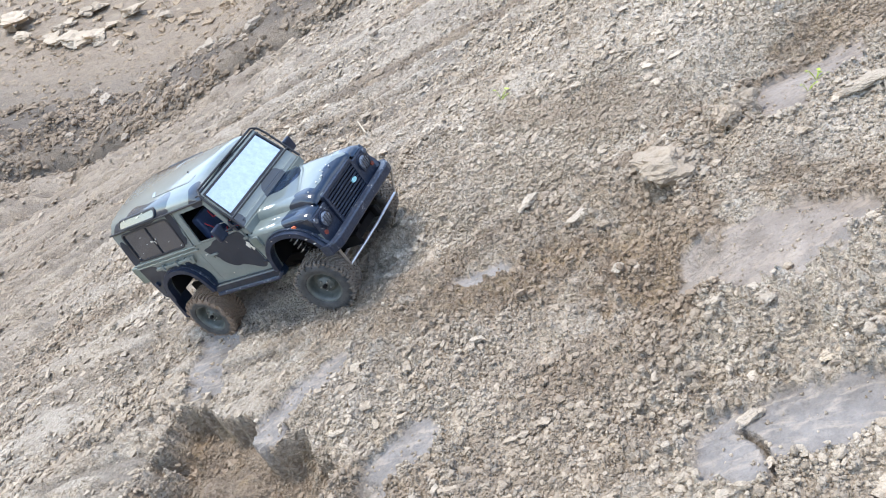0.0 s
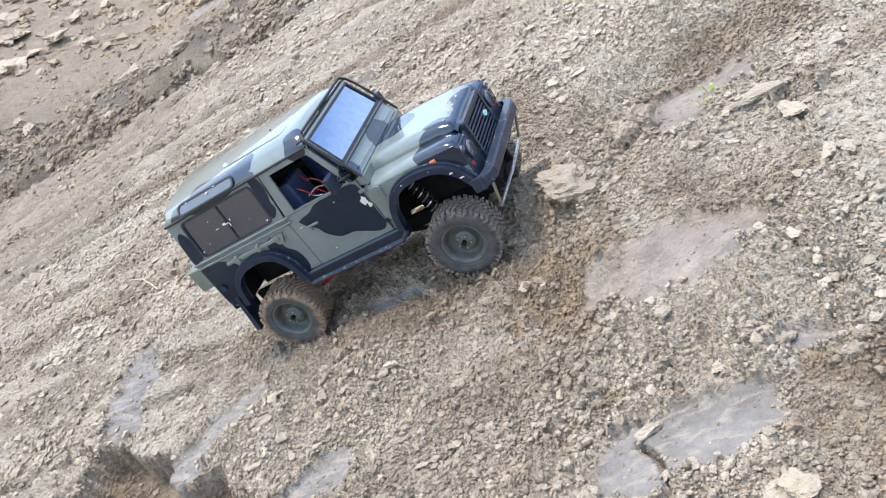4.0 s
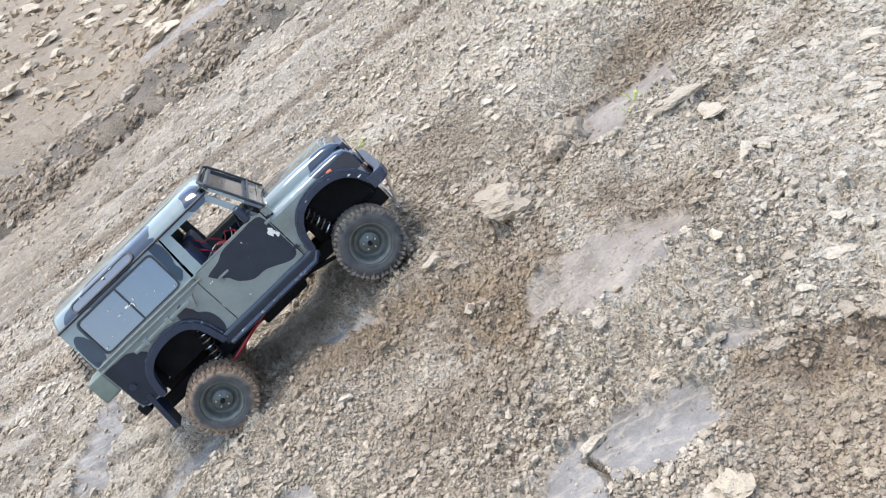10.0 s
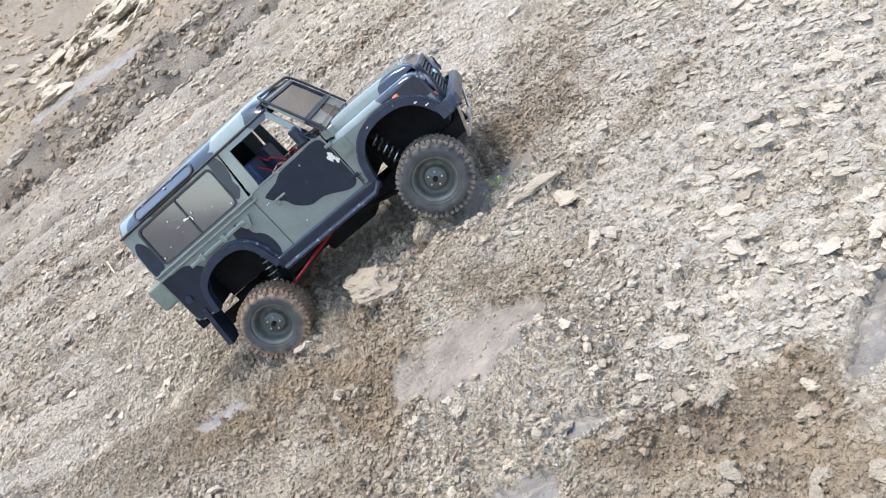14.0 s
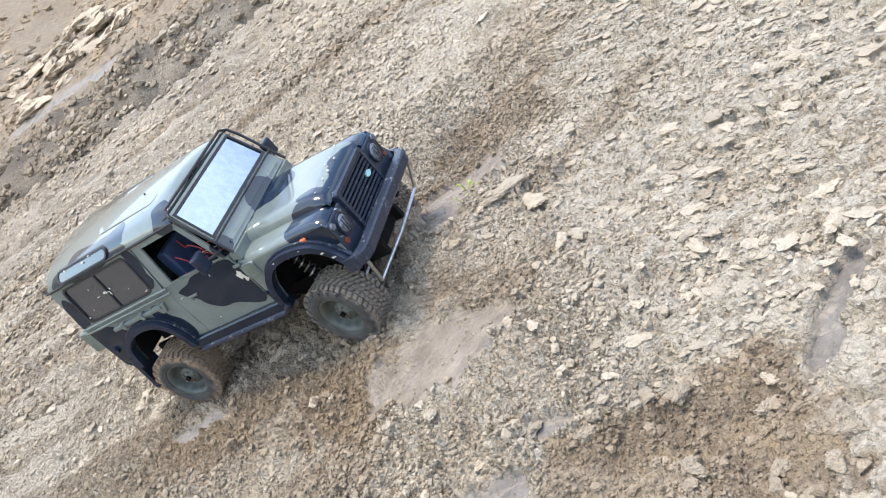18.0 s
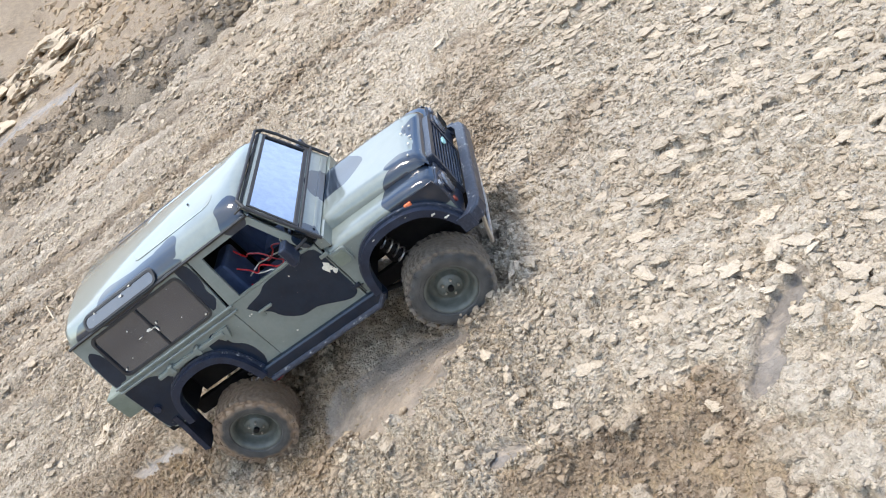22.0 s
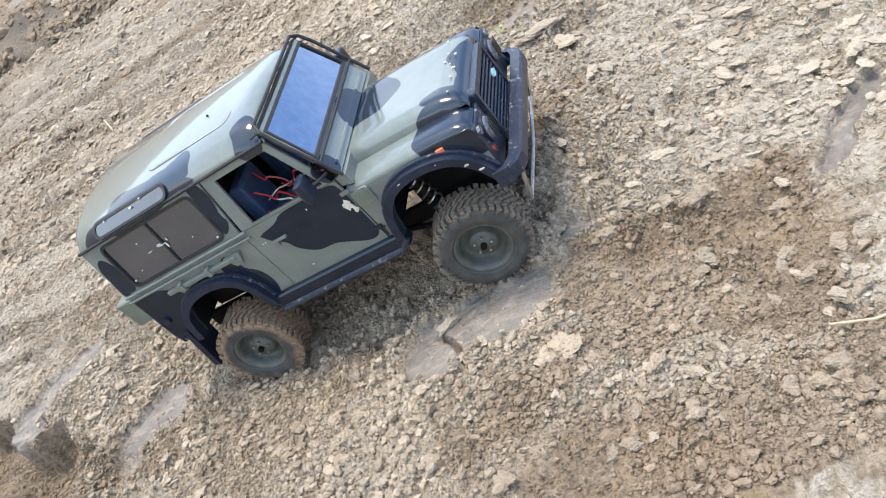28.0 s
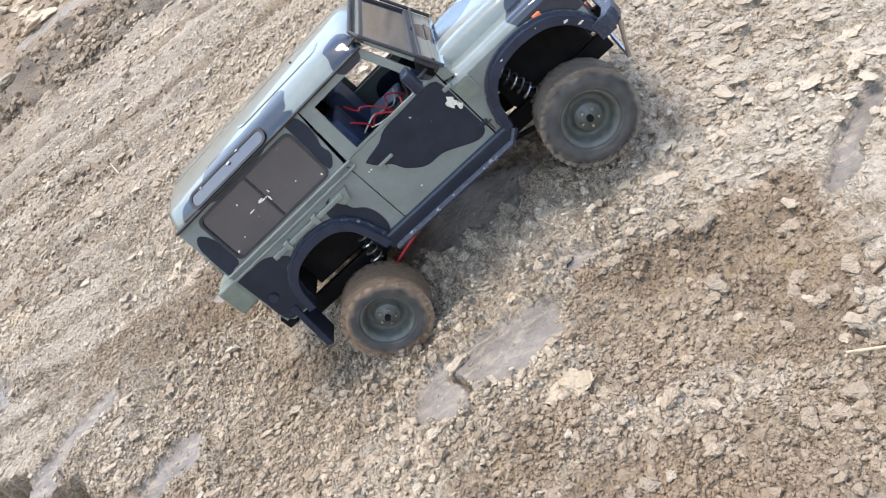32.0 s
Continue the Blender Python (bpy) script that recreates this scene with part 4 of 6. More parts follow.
def lay_stone(name, kind, k, a, b, size, turn, label, group="", tip=0.0, sink=0.12):
    sx, sy, sz = size
    h = float(terrain(np.array([a]), np.array([b]))[0][0])
    p = place(np.array([a]), np.array([b]), np.array([h + sz * 0.5 * (0.55 - sink)]))[0]
    tilt = math.degrees(float(profile(np.array([a]))[2][0]))
    ob = new(name, STONES[kind][k % len(STONES[kind])])
    ob.matrix_world = pose(*p) @ TILT @ pose(0, 0, 0, 0, -tilt, 0) @ pose(0, 0, 0, tip, 0, turn) @ Matrix.Diagonal((sx, sy, sz, 1))
    return tagged(ob, label, "stone", group)


G1 = "stones on the slope"
lay_stone("stone", "pale", 3, 0.365, 0.074, (0.070, 0.032, 0.028), -10, "long pale dry clay stone lying on the slope", G1, sink=0.2)
lay_stone("stone", "pale", 1, 0.399, 0.030, (0.052, 0.030, 0.014), -60, "flat pale clay flake beside a long stone", G1)
lay_stone("stone", "ochre", 4, 0.272, -0.288, (0.036, 0.026, 0.015), 35, "flat pale clay stone beside the smeared clay", G1)
lay_stone("stone", "pale", 2, 0.199, -0.334, (0.030, 0.017, 0.020), 36, "small pale stone at the end of a crack", G1, tip=25)
lay_stone("stone", "ochre", 0, 0.315, -0.430, (0.042, 0.030, 0.032), 11, "tan angular stone in loose soil", G1)
lay_stone("rock", "brown", 1, 0.128, 0.050, (0.100, 0.066, 0.048), -20, "broad crusted clay lump the wheels have turned over", G1, tip=8, sink=0.05)
lay_stone("stone", "clod", 1, 0.160, 0.050, (0.031, 0.022, 0.027), 3, "dark broken clay lump beside a larger one", G1)
lay_stone("stone", "pale", 4, 0.612, -0.362, (0.019, 0.012, 0.012), 10, "white knobbly clay stone on the crust", G1)
lay_stone("stone", "pale", 0, 0.608, -0.250, (0.029, 0.013, 0.011), -62, "pale curled plate of dried clay", G1)
lay_stone("stone", "pale", 1, 0.536, -0.352, (0.023, 0.012, 0.010), -59, "pale plate of dried clay over loose soil", G1)
lay_stone("stone", "pale", 2, 0.532, -0.500, (0.023, 0.016, 0.016), -47, "white broken clay lump beside a twig", G1)
lay_stone("stone", "pale", 3, -0.095, 0.140, (0.038, 0.027, 0.029), 32, "pale stone half sunk in the slope", G1)
lay_stone("stone", "clod", 2, -0.001, 0.050, (0.037, 0.025, 0.025), 26, "pale clay lump on the slope", G1)
lay_stone("stone", "clod", 3, 0.06, -0.078, (0.022, 0.017, 0.019), 26, "small grey stone beside the wheel track", G1)
lay_stone("stone", "pale", 4, 0.23, -0.213, (0.019, 0.015, 0.015), 60, "small pale stone beside the smeared clay", G1)
lay_stone("stone", "pale", 0, -0.13, -0.122, (0.022, 0.017, 0.017), 0, "small pale stone lying on crumbs", G1)
lay_stone("stone", "pale", 1, 0.43, -0.27, (0.010, 0.008, 0.008), 0, "small white stone on brown soil", G1)
lay_stone("stone", "clod", 4, 0.43, -0.308, (0.012, 0.008, 0.014), 40, "dark grey upright stone in brown soil", G1)
lay_stone("stone", "clod", 5, 0.33, -0.285, (0.024, 0.020, 0.019), 10, "grey stone at the rim of the smeared clay", G1)
rs = random.Random(4)
for k in range(60):
    a, b = rs.uniform(-0.7, 0.8), rs.uniform(-0.55, 0.6)
    s = rs.uniform(0.008, 0.017)
    kind = rs.choice(("pale", "clod", "clod")) if a < 0.4 else rs.choice(("pale", "pale", "clod"))
    lay_stone("stone", kind, k, a, b, (s * rs.uniform(0.9, 1.4), s, s * rs.uniform(0.6, 0.9)), rs.uniform(0, 180),
              "pale dry clay stone lying on the slope" if kind == "pale" else "grey-brown clay lump lying on the slope", G1, tip=rs.uniform(-15, 15))
lay_stone("clod", "brown", 0, 0.231, 0.110, (0.046, 0.038, 0.064), 20, "brown upright clod broken out of the bank", G1, tip=-8, sink=-0.1)
lay_stone("clod", "brown", 1, 0.216, 0.086, (0.034, 0.030, 0.034), 70, "brown broken clod below a larger one", G1)
rl = random.Random(9)
for k in range(34):
    a, b, s = rl.uniform(0.33, 0.60), rl.uniform(-0.60, -0.30), rl.uniform(0.010, 0.021)
    lay_stone("stone", "brown", k, a, b, (s * rl.uniform(1.0, 1.4), s, s * 0.8), rl.uniform(0, 180), "brown clay lump in loose brown soil", G1, tip=rl.uniform(-15, 15), sink=0.2)
G2 = "boulders beyond the ditch"
for k in range(95):
    a, b = rs.uniform(-5.2, -1.9), rs.uniform(4.3, 6.6)
    s = rs.uniform(0.06, 0.20) if k % 9 else rs.uniform(0.2, 0.3)
    lay_stone("boulder", "ochre", k + 3, a, b, (s * 1.25, s, s * 0.75), rs.uniform(0, 180), "ochre broken boulder in a rubble heap", G2, tip=rs.uniform(-20, 20))
for a, b, s, kind in ((-4.44, 4.28, 0.24, "ochre"), (-4.16, 4.68, 0.21, "ochre"), (-5.08, 4.52, 0.22, "ochre"), (-4.72, 4.40, 0.15, "ochre"), (-4.22, 4.22, 0.10, "ochre"), (-4.02, 4.18, 0.08, "ochre"), (-5.30, 4.78, 0.30, "ochre"), (-4.60, 4.85, 0.20, "ochre"), (-2.52, 4.16, 0.26, "ochre"), (-2.30, 4.26, 0.16, "ochre"), (-2.28, 5.12, 0.24, "ochre"),
                      (-2.76, 3.28, 0.12, "dark"), (-2.90, 3.36, 0.09, "dark"), (-2.60, 3.22, 0.08, "dark"), (-2.06, 2.80, 0.10, "dark"), (-2.24, 2.95, 0.08, "dark"), (-3.60, 3.30, 0.12, "dark"), (-3.75, 3.42, 0.09, "dark")):
    label = "ochre broken boulder in a rubble heap" if kind == "ochre" else "large grey clod on the berm beside the ditch"
    lay_stone("boulder" if kind == "ochre" else "clod", kind, int(s * 100), a, b, (s * 1.3, s, s * 0.8), a * 70, label, G2 if kind == "ochre" else "clods beside the ditch", tip=b * 9 % 20 - 10)
for k in range(34):
    a, b = rs.uniform(-3.6, 0.2), DITCH + rs.uniform(0.1, 0.6)
    s = rs.uniform(0.03, 0.08)
    lay_stone("clod", "dark", k, a, b, (s * 1.2, s, s * 0.8), rs.uniform(0, 180), "dark damp clod beside the ditch", "clods beside the ditch")


# ---------------------------------------------------------------- the model car
car = tagged(new("model_car"), "muddy radio-controlled off-road car with worn green and navy camouflage paint", "model car")


def part(name, bm, material, parent, label="", smooth=False):
    me = bpy.data.meshes.new(name)
    bmesh.ops.recalc_face_normals(bm, faces=bm.faces)
    bm.to_mesh(me)
    bm.free()
    me.materials.append(material)
    if smooth:
        me.polygons.foreach_set("use_smooth", np.full(len(me.polygons), True))
    ob = new(name, me)
    ob.parent = parent
    return tagged(ob, label)


def block(x0, x1, y0, y1, z0, z1, bevel=0.0015, seg=2):
    bm = bmesh.new()
    bmesh.ops.create_cube(bm, size=1)
    for v in bm.verts:
        v.co = Vector(((x0 + x1) / 2 + v.co.x * (x1 - x0), (y0 + y1) / 2 + v.co.y * (y1 - y0), (z0 + z1) / 2 + v.co.z * (z1 - z0)))
    if bevel:
        bmesh.ops.bevel(bm, geom=bm.edges[:], offset=bevel, segments=seg, affect="EDGES", profile=0.6)
    return bm


def tube(points, r, seg=8, closed=False):
    bm = bmesh.new()
    pts = [Vector(p) for p in points]
    n = len(pts)
    rings, side = [], None
    for i, p in enumerate(pts):
        before, after = (pts[i - 1], pts[(i + 1) % n]) if closed else (pts[max(i - 1, 0)], pts[min(i + 1, n - 1)])
        d = (after - before).normalized()
        if side is None:
            side = d.orthogonal().normalized()
        side = (side - d * side.dot(d)).normalized()
        other = d.cross(side)
        rings.append([bm.verts.new(p + r * (math.cos(2 * math.pi * k / seg) * side + math.sin(2 * math.pi * k / seg) * other)) for k in range(seg)])
    for i in range(n if closed else n - 1):
        a, b = rings[i], rings[(i + 1) % n]
        for k in range(seg):
            bm.faces.new((a[k], a[(k + 1) % seg], b[(k + 1) % seg], b[k]))
    if not closed:
        bm.faces.new(rings[0])
        bm.faces.new(rings[-1])
    return bm


def loft(sections):
    """Skin over sections with equal numbers of points."""
    bm = bmesh.new()
    rows = [[bm.verts.new(p) for p in s] for s in sections]
    for a, b in zip(rows, rows[1:]):
        for k in range(len(a) - 1):
            bm.faces.new((a[k], a[k + 1], b[k + 1], b[k]))
    return bm


def panel(outer, holes, to_world, depth):
    """A sheet cut out of flat outlines, bent into place by to_world(u, v), with the given depth vector."""
    bm = bmesh.new()
    edges = []
    for loop in (outer, *holes):
        vs = [bm.verts.new((u, v, 0)) for u, v in loop]
        edges += [bm.edges.new((vs[i], vs[(i + 1) % len(vs)])) for i in range(len(vs))]
    bmesh.ops.triangle_fill(bm, use_beauty=True, use_dissolve=False, edges=edges)
    res = bmesh.ops.extrude_face_region(bm, geom=bm.faces[:])
    moved = {v for v in res["geom"] if isinstance(v, bmesh.types.BMVert)}
    for v in bm.verts:
        p = Vector(to_world(v.co.x, v.co.y))
        v.co = p + Vector(depth) if v in moved else p
    return bm


def rounded(u0, u1, v0, v1, r, n=4):
    pts = []
    for cu, cv, s in ((u1 - r, v1 - r, 0), (u0 + r, v1 - r, 90), (u0 + r, v0 + r, 180), (u1 - r, v0 + r, 270)):
        pts += [(cu + r * math.cos(radians(s + 90 * k / n)), cv + r * math.sin(radians(s + 90 * k / n))) for k in range(n + 1)]
    return pts


def smooth_path(pts, n=4):
    """A rounder line through the points (Catmull-Rom)."""
    out = []
    for i in range(len(pts) - 1):
        p0, p1, p2, p3 = (Vector((*pts[min(max(j, 0), len(pts) - 1)], 0)) for j in (i - 1, i, i + 1, i + 2))
        for k in range(n):
            t = k / n
            q = 0.5 * (2 * p1 + (p2 - p0) * t + (2 * p0 - 5 * p1 + 4 * p2 - p3) * t * t + (3 * p1 - p0 - 3 * p2 + p3) * t**3)
            out.append((q.x, q.y))
    return out + [tuple(pts[-1])]


def flank(z):
    """Half width of the body at a height."""
    return 0.0925 - 0.14 * max(0.0, z - 0.143)


FRONT_ARCH = smooth_path([(0.2175, 0.056), (0.224, 0.082), (0.241, 0.101), (0.268, 0.108), (0.298, 0.104), (0.318, 0.089), (0.330, 0.066)])
REAR_ARCH = smooth_path([(-0.058, 0.056), (-0.051, 0.084), (-0.032, 0.100), (-0.004, 0.105), (0.020, 0.100), (0.034, 0.084), (0.042, 0.052)])


def widen(path, d, centre):
    out = []
    for u, v in path:
        w = Vector((u - centre[0], v - centre[1]))
        w = w * (1 + d / w.length)
        out.append((centre[0] + w.x, centre[1] + w.y))
    return out


for s in (-1, 1):                       # right side (-1) and left side
    side = lambda u, v, out=0.0, s=s: (u, s * (flank(v) + out), v)
    inn = (0, -s * 0.003, 0)
    # rear quarter, below and above the belt
    part("rear_side_panel", panel([(-0.096, 0.1405), (-0.096, 0.066), (-0.088, 0.058), *REAR_ARCH, (0.0755, 0.052), (0.0755, 0.1405)], [], side, inn), CAMO, car)
    part("upper_side_panel", panel([(-0.094, 0.207), (-0.0955, 0.141), (0.0755, 0.141), (0.080, 0.207)],
         [rounded(-0.071, 0.059, 0.1455, 0.199, 0.006)], side, inn), CAMO, car)
    win = part("side_window", panel(rounded(-0.0705, 0.0585, 0.1460, 0.1985, 0.006), [], lambda u, v: (u, s * (flank(v) - 0.0012), v), (0, -s * 0.0012, 0)), SMOKED, car, "smoked scratched side window")
    part("window_seal", panel(rounded(-0.0735, 0.0615, 0.1435, 0.2015, 0.008), [rounded(-0.0705, 0.0585, 0.1460, 0.1985, 0.006)], lambda u, v: side(u, v, 0.0012), inn), BLACK, win)
    part("window_divider", panel([(-0.0055, 0.1460), (-0.0035, 0.1460), (-0.0035, 0.1985), (-0.0055, 0.1985)], [], lambda u, v: side(u, v, 0.0006), inn), BLACK, win)
    for u, v in ((0.0535, 0.1495), (-0.066, 0.152)):
        part("rivet", tube([side(u, v, 0.0), side(u, v, 0.0018)], 0.0010, 8), PALE, win)
    for z in (0.1330, 0.1400):
        part("belt_moulding", block(-0.096, 0.083, *sorted((s * (flank(z) - 0.001), s * (flank(z) + 0.0036))), z - 0.0014, z + 0.0014, 0.0006, 1), CAMO, car)
    # door with its open window
    door = part("door", panel([(0.0768, 0.1405), (0.0768, 0.0535), (0.1985, 0.0535), (0.1985, 0.1405)], [], lambda u, v: side(u, v, 0.0006), inn), CAMO, car)
    part("window_frame", panel([(0.0825, 0.206), (0.0800, 0.141), (0.1960, 0.141), (0.1660, 0.206)],
         [[(0.0960, 0.198), (0.0965, 0.1435), (0.1870, 0.1435), (0.1610, 0.198)]], lambda u, v: side(u, v, 0.0006), inn), CAMO, door)
    part("door_handle", block(0.098, 0.116, *sorted((s * 0.0935, s * 0.0972)), 0.1142, 0.1172, 0.0009), CAMO, door)
    part("handle_plate", block(0.097, 0.103, *sorted((s * 0.0925, s * 0.0952)), 0.1085, 0.1150, 0.001), CAMO, door)
    for z in (0.075, 0.125):
        part("door_hinge", block(0.193, 0.203, *sorted((s * 0.0925, s * 0.0952)), z - 0.0022, z + 0.0022, 0.0008), NAVY_PAINT if z < 0.1 else CAMO, door)
    # front wing
    part("front_wing", panel([(0.2000, 0.121), (0.2000, 0.056), *FRONT_ARCH, (0.336, 0.066), (0.337, 0.114), (0.334, 0.121)], [], side, inn), CAMO, car)
    ws = []
    for x, dz in ((0.1995, 0.0), (0.30, 0.0), (0.322, -0.001), (0.332, -0.004), (0.337, -0.010)):
        ws.append([(x, s * y, z + (dz if z > 0.119 else 0)) for y, z in ((0.060, 0.1285), (0.080, 0.1285), (0.0865, 0.1275), (0.0905, 0.1250), (0.0925, 0.1205), (0.0922, 0.1150))])
    part("wing_top", loft(ws), CAMO, car, smooth=True)
    vent = part("side_vent", panel(rounded(0.2010, 0.2205, 0.101, 0.122, 0.004), [], lambda u, v: side(u, v, 0.0030), inn), CAMO, car)
    part("vent_grille", panel(rounded(0.2032, 0.2183, 0.1035, 0.1195, 0.003), [], lambda u, v: side(u, v, 0.0036), inn), GREEN, vent)
    part("side_indicator", block(0.2965, 0.3050, *sorted((s * 0.0925, s * 0.0955)), 0.1132, 0.1180, 0.0014), AMBER, car, "amber side indicator")
    # flares
    for path, centre in ((FRONT_ARCH, (0.272, 0.055)), (REAR_ARCH, (-0.008, 0.050))):
        wide = widen(path, 0.0085, centre)
        f = part("wheel_arch_flare", panel(wide + path[::-1], [], lambda u, v: (u, s * 0.1035, v), (0, -s * 0.013, 0)), NAVY, car, "navy plastic wheel-arch flare")
        lip = widen(path, 0.0115, centre)
        part("flare_lip", panel(lip + wide[::-1], [], lambda u, v: (u, s * 0.0965, v), (0, -s * 0.006, 0)), SCUFFED, f)
    part("sill", block(0.044, 0.2165, *sorted((s * 0.082, s * 0.1000)), 0.0425, 0.0595, 0.0045, 3), NAVY_PAINT, car, "black rounded side sill")
    part("sill_step", tube([(0.05, s * 0.1005, 0.043), (0.205, s * 0.1005, 0.043), (0.216, s * 0.098, 0.052)], 0.0035, 8), SCUFFED, car)
    rail = part("side_rail", block(-0.046, 0.052, *sorted((s * 0.0925, s * 0.0985)), 0.1195, 0.1245, 0.001), CAMO, car)
    for x in (-0.028, 0.012):
        part("rail_clamp", block(x, x + 0.006, *sorted((s * 0.0925, s * 0.1005)), 0.1175, 0.1275, 0.001), CAMO, rail)
    part("filler_bracket", panel([(0.038, 0.126), (0.060, 0.126), (0.054, 0.112), (0.046, 0.112)], [], lambda u, v: side(u, v, 0.004), (0, -s * 0.005, 0)), CAMO, car)
    part("rear_marker", tube([side(-0.083, 0.092), side(-0.083, 0.092, 0.004)], 0.005, 12), NAVY, car)
    part("mud_flap", panel([(-0.075, 0.070), (-0.082, 0.070), (-0.090, 0.012), (-0.083, 0.009)], [], lambda u, v: (u, s * 0.095, v), (0, -s * 0.034, 0)), NAVY, car, "bent black rubber mud flap")
    # alpine window on the shoulder of the roof
    slant = lambda u, v, out=0.0, s=s: (u, s * (0.0855 - v * 0.64 + out * 0.72), 0.2085 + v * 0.68 + out * 0.68)
    alp = part("roof_window", panel(rounded(-0.060, 0.041, 0.0015, 0.0155, 0.006), [], lambda u, v: slant(u, v, 0.0016), (0, -s * 0.003, 0)), SMOKED, car, "dark narrow roof window")
    part("window_seal", panel(rounded(-0.063, 0.044, -0.001, 0.0180, 0.008), [rounded(-0.060, 0.041, 0.0015, 0.0155, 0.006)], lambda u, v: slant(u, v, 0.0024), (0, -s * 0.004, 0)), BLACK, alp)
    part("gutter", tube([(-0.096, s * 0.086, 0.2065), (0.085, s * 0.086, 0.2068), (0.167, s * 0.0855, 0.2070)], 0.0019, 6), BLACK, car)
    # mirror
    mirror = part("mirror_arm", tube([(0.196, s * 0.090, 0.150), (0.190, s * 0.103, 0.153), (0.184, s * 0.110, 0.156)], 0.0016, 6), BLACK, car)
    part("mirror_head", block(0.179, 0.188, *sorted((s * 0.104, s * 0.124)), 0.146, 0.170, 0.0035, 3), NAVY, mirror, "black door mirror")
    part("mirror_glass", block(0.1782, 0.1792, *sorted((s * 0.106, s * 0.122)), 0.148, 0.168, 0.0004, 1), SCREEN, mirror)

# dark blotches sprayed on the right side
def blotch(parent, pts, out):
    ring = smooth_path([pts[-1], *pts, pts[0]], 3)[3:-1]
    part("camouflage_patch", panel(ring, [], lambda u, v: (u, -(flank(v) + out), v), (0, 0.0012, 0)), NAVY_PAINT, parent, "dark navy sprayed patch")


for ob in list(car.children):
    if ob.name.split(".")[0] == "door" and ob.data.vertices[0].co.y < 0:
        right_door = ob
blotch(right_door, [(0.091, 0.127), (0.114, 0.132), (0.128, 0.1385), (0.155, 0.1395), (0.190, 0.1395), (0.1970, 0.126), (0.1970, 0.098), (0.1970, 0.074), (0.190, 0.066), (0.179, 0.067), (0.161, 0.076), (0.149, 0.081), (0.133, 0.082), (0.123, 0.087), (0.113, 0.097), (0.108, 0.108), (0.098, 0.116)], 0.0010)
blotch(car, [(0.0625, 0.2045), (0.0750, 0.2045), (0.0785, 0.192), (0.0770, 0.178), (0.0735, 0.168), (0.0745, 0.156), (0.0625, 0.1475), (0.0622, 0.175)], 0.0005)
blotch(car, [(0.024, 0.112), (0.031, 0.124), (0.040, 0.1265), (0.0455, 0.118), (0.047, 0.104), (0.056, 0.095), (0.0605, 0.083), (0.060, 0.068), (0.054, 0.058), (0.045, 0.062), (0.036, 0.090)], 0.0005)
blotch(car, [(-0.0945, 0.1310), (-0.075, 0.1300), (-0.056, 0.129), (-0.042, 0.119), (-0.036, 0.1105), (-0.048, 0.105), (-0.056, 0.092), (-0.061, 0.075), (-0.064, 0.061), (-0.086, 0.060), (-0.0945, 0.068), (-0.0945, 0.10)], 0.0005)
blotch(car, [(-0.0935, 0.178), (-0.084, 0.190), (-0.0745, 0.176), (-0.0742, 0.146), (-0.084, 0.1430), (-0.0940, 0.1430)], 0.0005)

# roof, one shell with ribs
half = [(0.0, 0.2306), (0.015, 0.2303), (0.03, 0.2293), (0.045, 0.2277), (0.057, 0.2257), (0.068, 0.2232), (0.0745, 0.2200), (0.0800, 0.2146), (0.0855, 0.2085), (0.0860, 0.2055)]
full = [(-y, z) for y, z in half[::-1]] + half[1:]
rs_ = []
for x, k, dz in ((-0.0965, 0.90, -0.0075), (-0.0945, 0.97, -0.002), (-0.088, 1.0, 0.0), (0.14, 1.0, 0.0005), (0.154, 1.0, -0.001), (0.1625, 0.985, -0.004), (0.1685, 0.975, -0.0105)):
    rs_.append([(x, y * k, z + dz * (1 if z > 0.21 else 0.1)) for y, z in full])
part("roof", loft(rs_), CAMO, car, smooth=True)
part("roof_panel", panel(rounded(0.015, 0.132, -0.050, 0.050, 0.012), [], lambda u, v: (u, v, 0.2314 - 1.42 * v * v), (0, 0, -0.002)), CAMO, car)
part("roof_aerial_stub", tube([(0.094, -0.015, 0.230), (0.094, -0.015, 0.2325)], 0.0012, 8), BLACK, car)
# windscreen
lean = lambda u, v, out=0.0: (0.2058 - v * 0.49 + out, u, 0.1425 + v)
part("screen_header", block(0.1635, 0.1690, -0.081, 0.081, 0.2125, 0.2165, 0.001), BLACK, car)
ws_ = part("windscreen_frame", panel([(-0.0895, 0), (0.0895, 0), (0.0835, 0.0735), (-0.0835, 0.0735)], [[(-0.0840, 0.0245), (0.0840, 0.0245), (0.0805, 0.0690), (-0.0805, 0.0690)]], lambda u, v: lean(u, v, 0.002), (-0.005, 0, 0)), CAMO, car)
part("windscreen", panel([(-0.0835, 0.0250), (0.0835, 0.0250), (0.0800, 0.0685), (-0.0800, 0.0685)], [], lambda u, v: lean(u, v, 0.0008), (-0.0015, 0, 0)), SCREEN, ws_, "windscreen mirroring the sky")
part("screen_seal", panel([(-0.0858, 0.0225), (0.0858, 0.0225), (0.0820, 0.0708), (-0.0820, 0.0708)], [[(-0.0830, 0.0255), (0.0830, 0.0255), (0.0795, 0.0680), (-0.0795, 0.0680)]], lambda u, v: lean(u, v, 0.0032), (-0.003, 0, 0)), BLACK, ws_)
part("lower_rib", panel([(-0.080, 0.0055), (0.080, 0.0055), (0.079, 0.0075), (-0.079, 0.0075)], [], lambda u, v: lean(u, v, 0.0036), (-0.003, 0, 0)), CAMO, ws_)
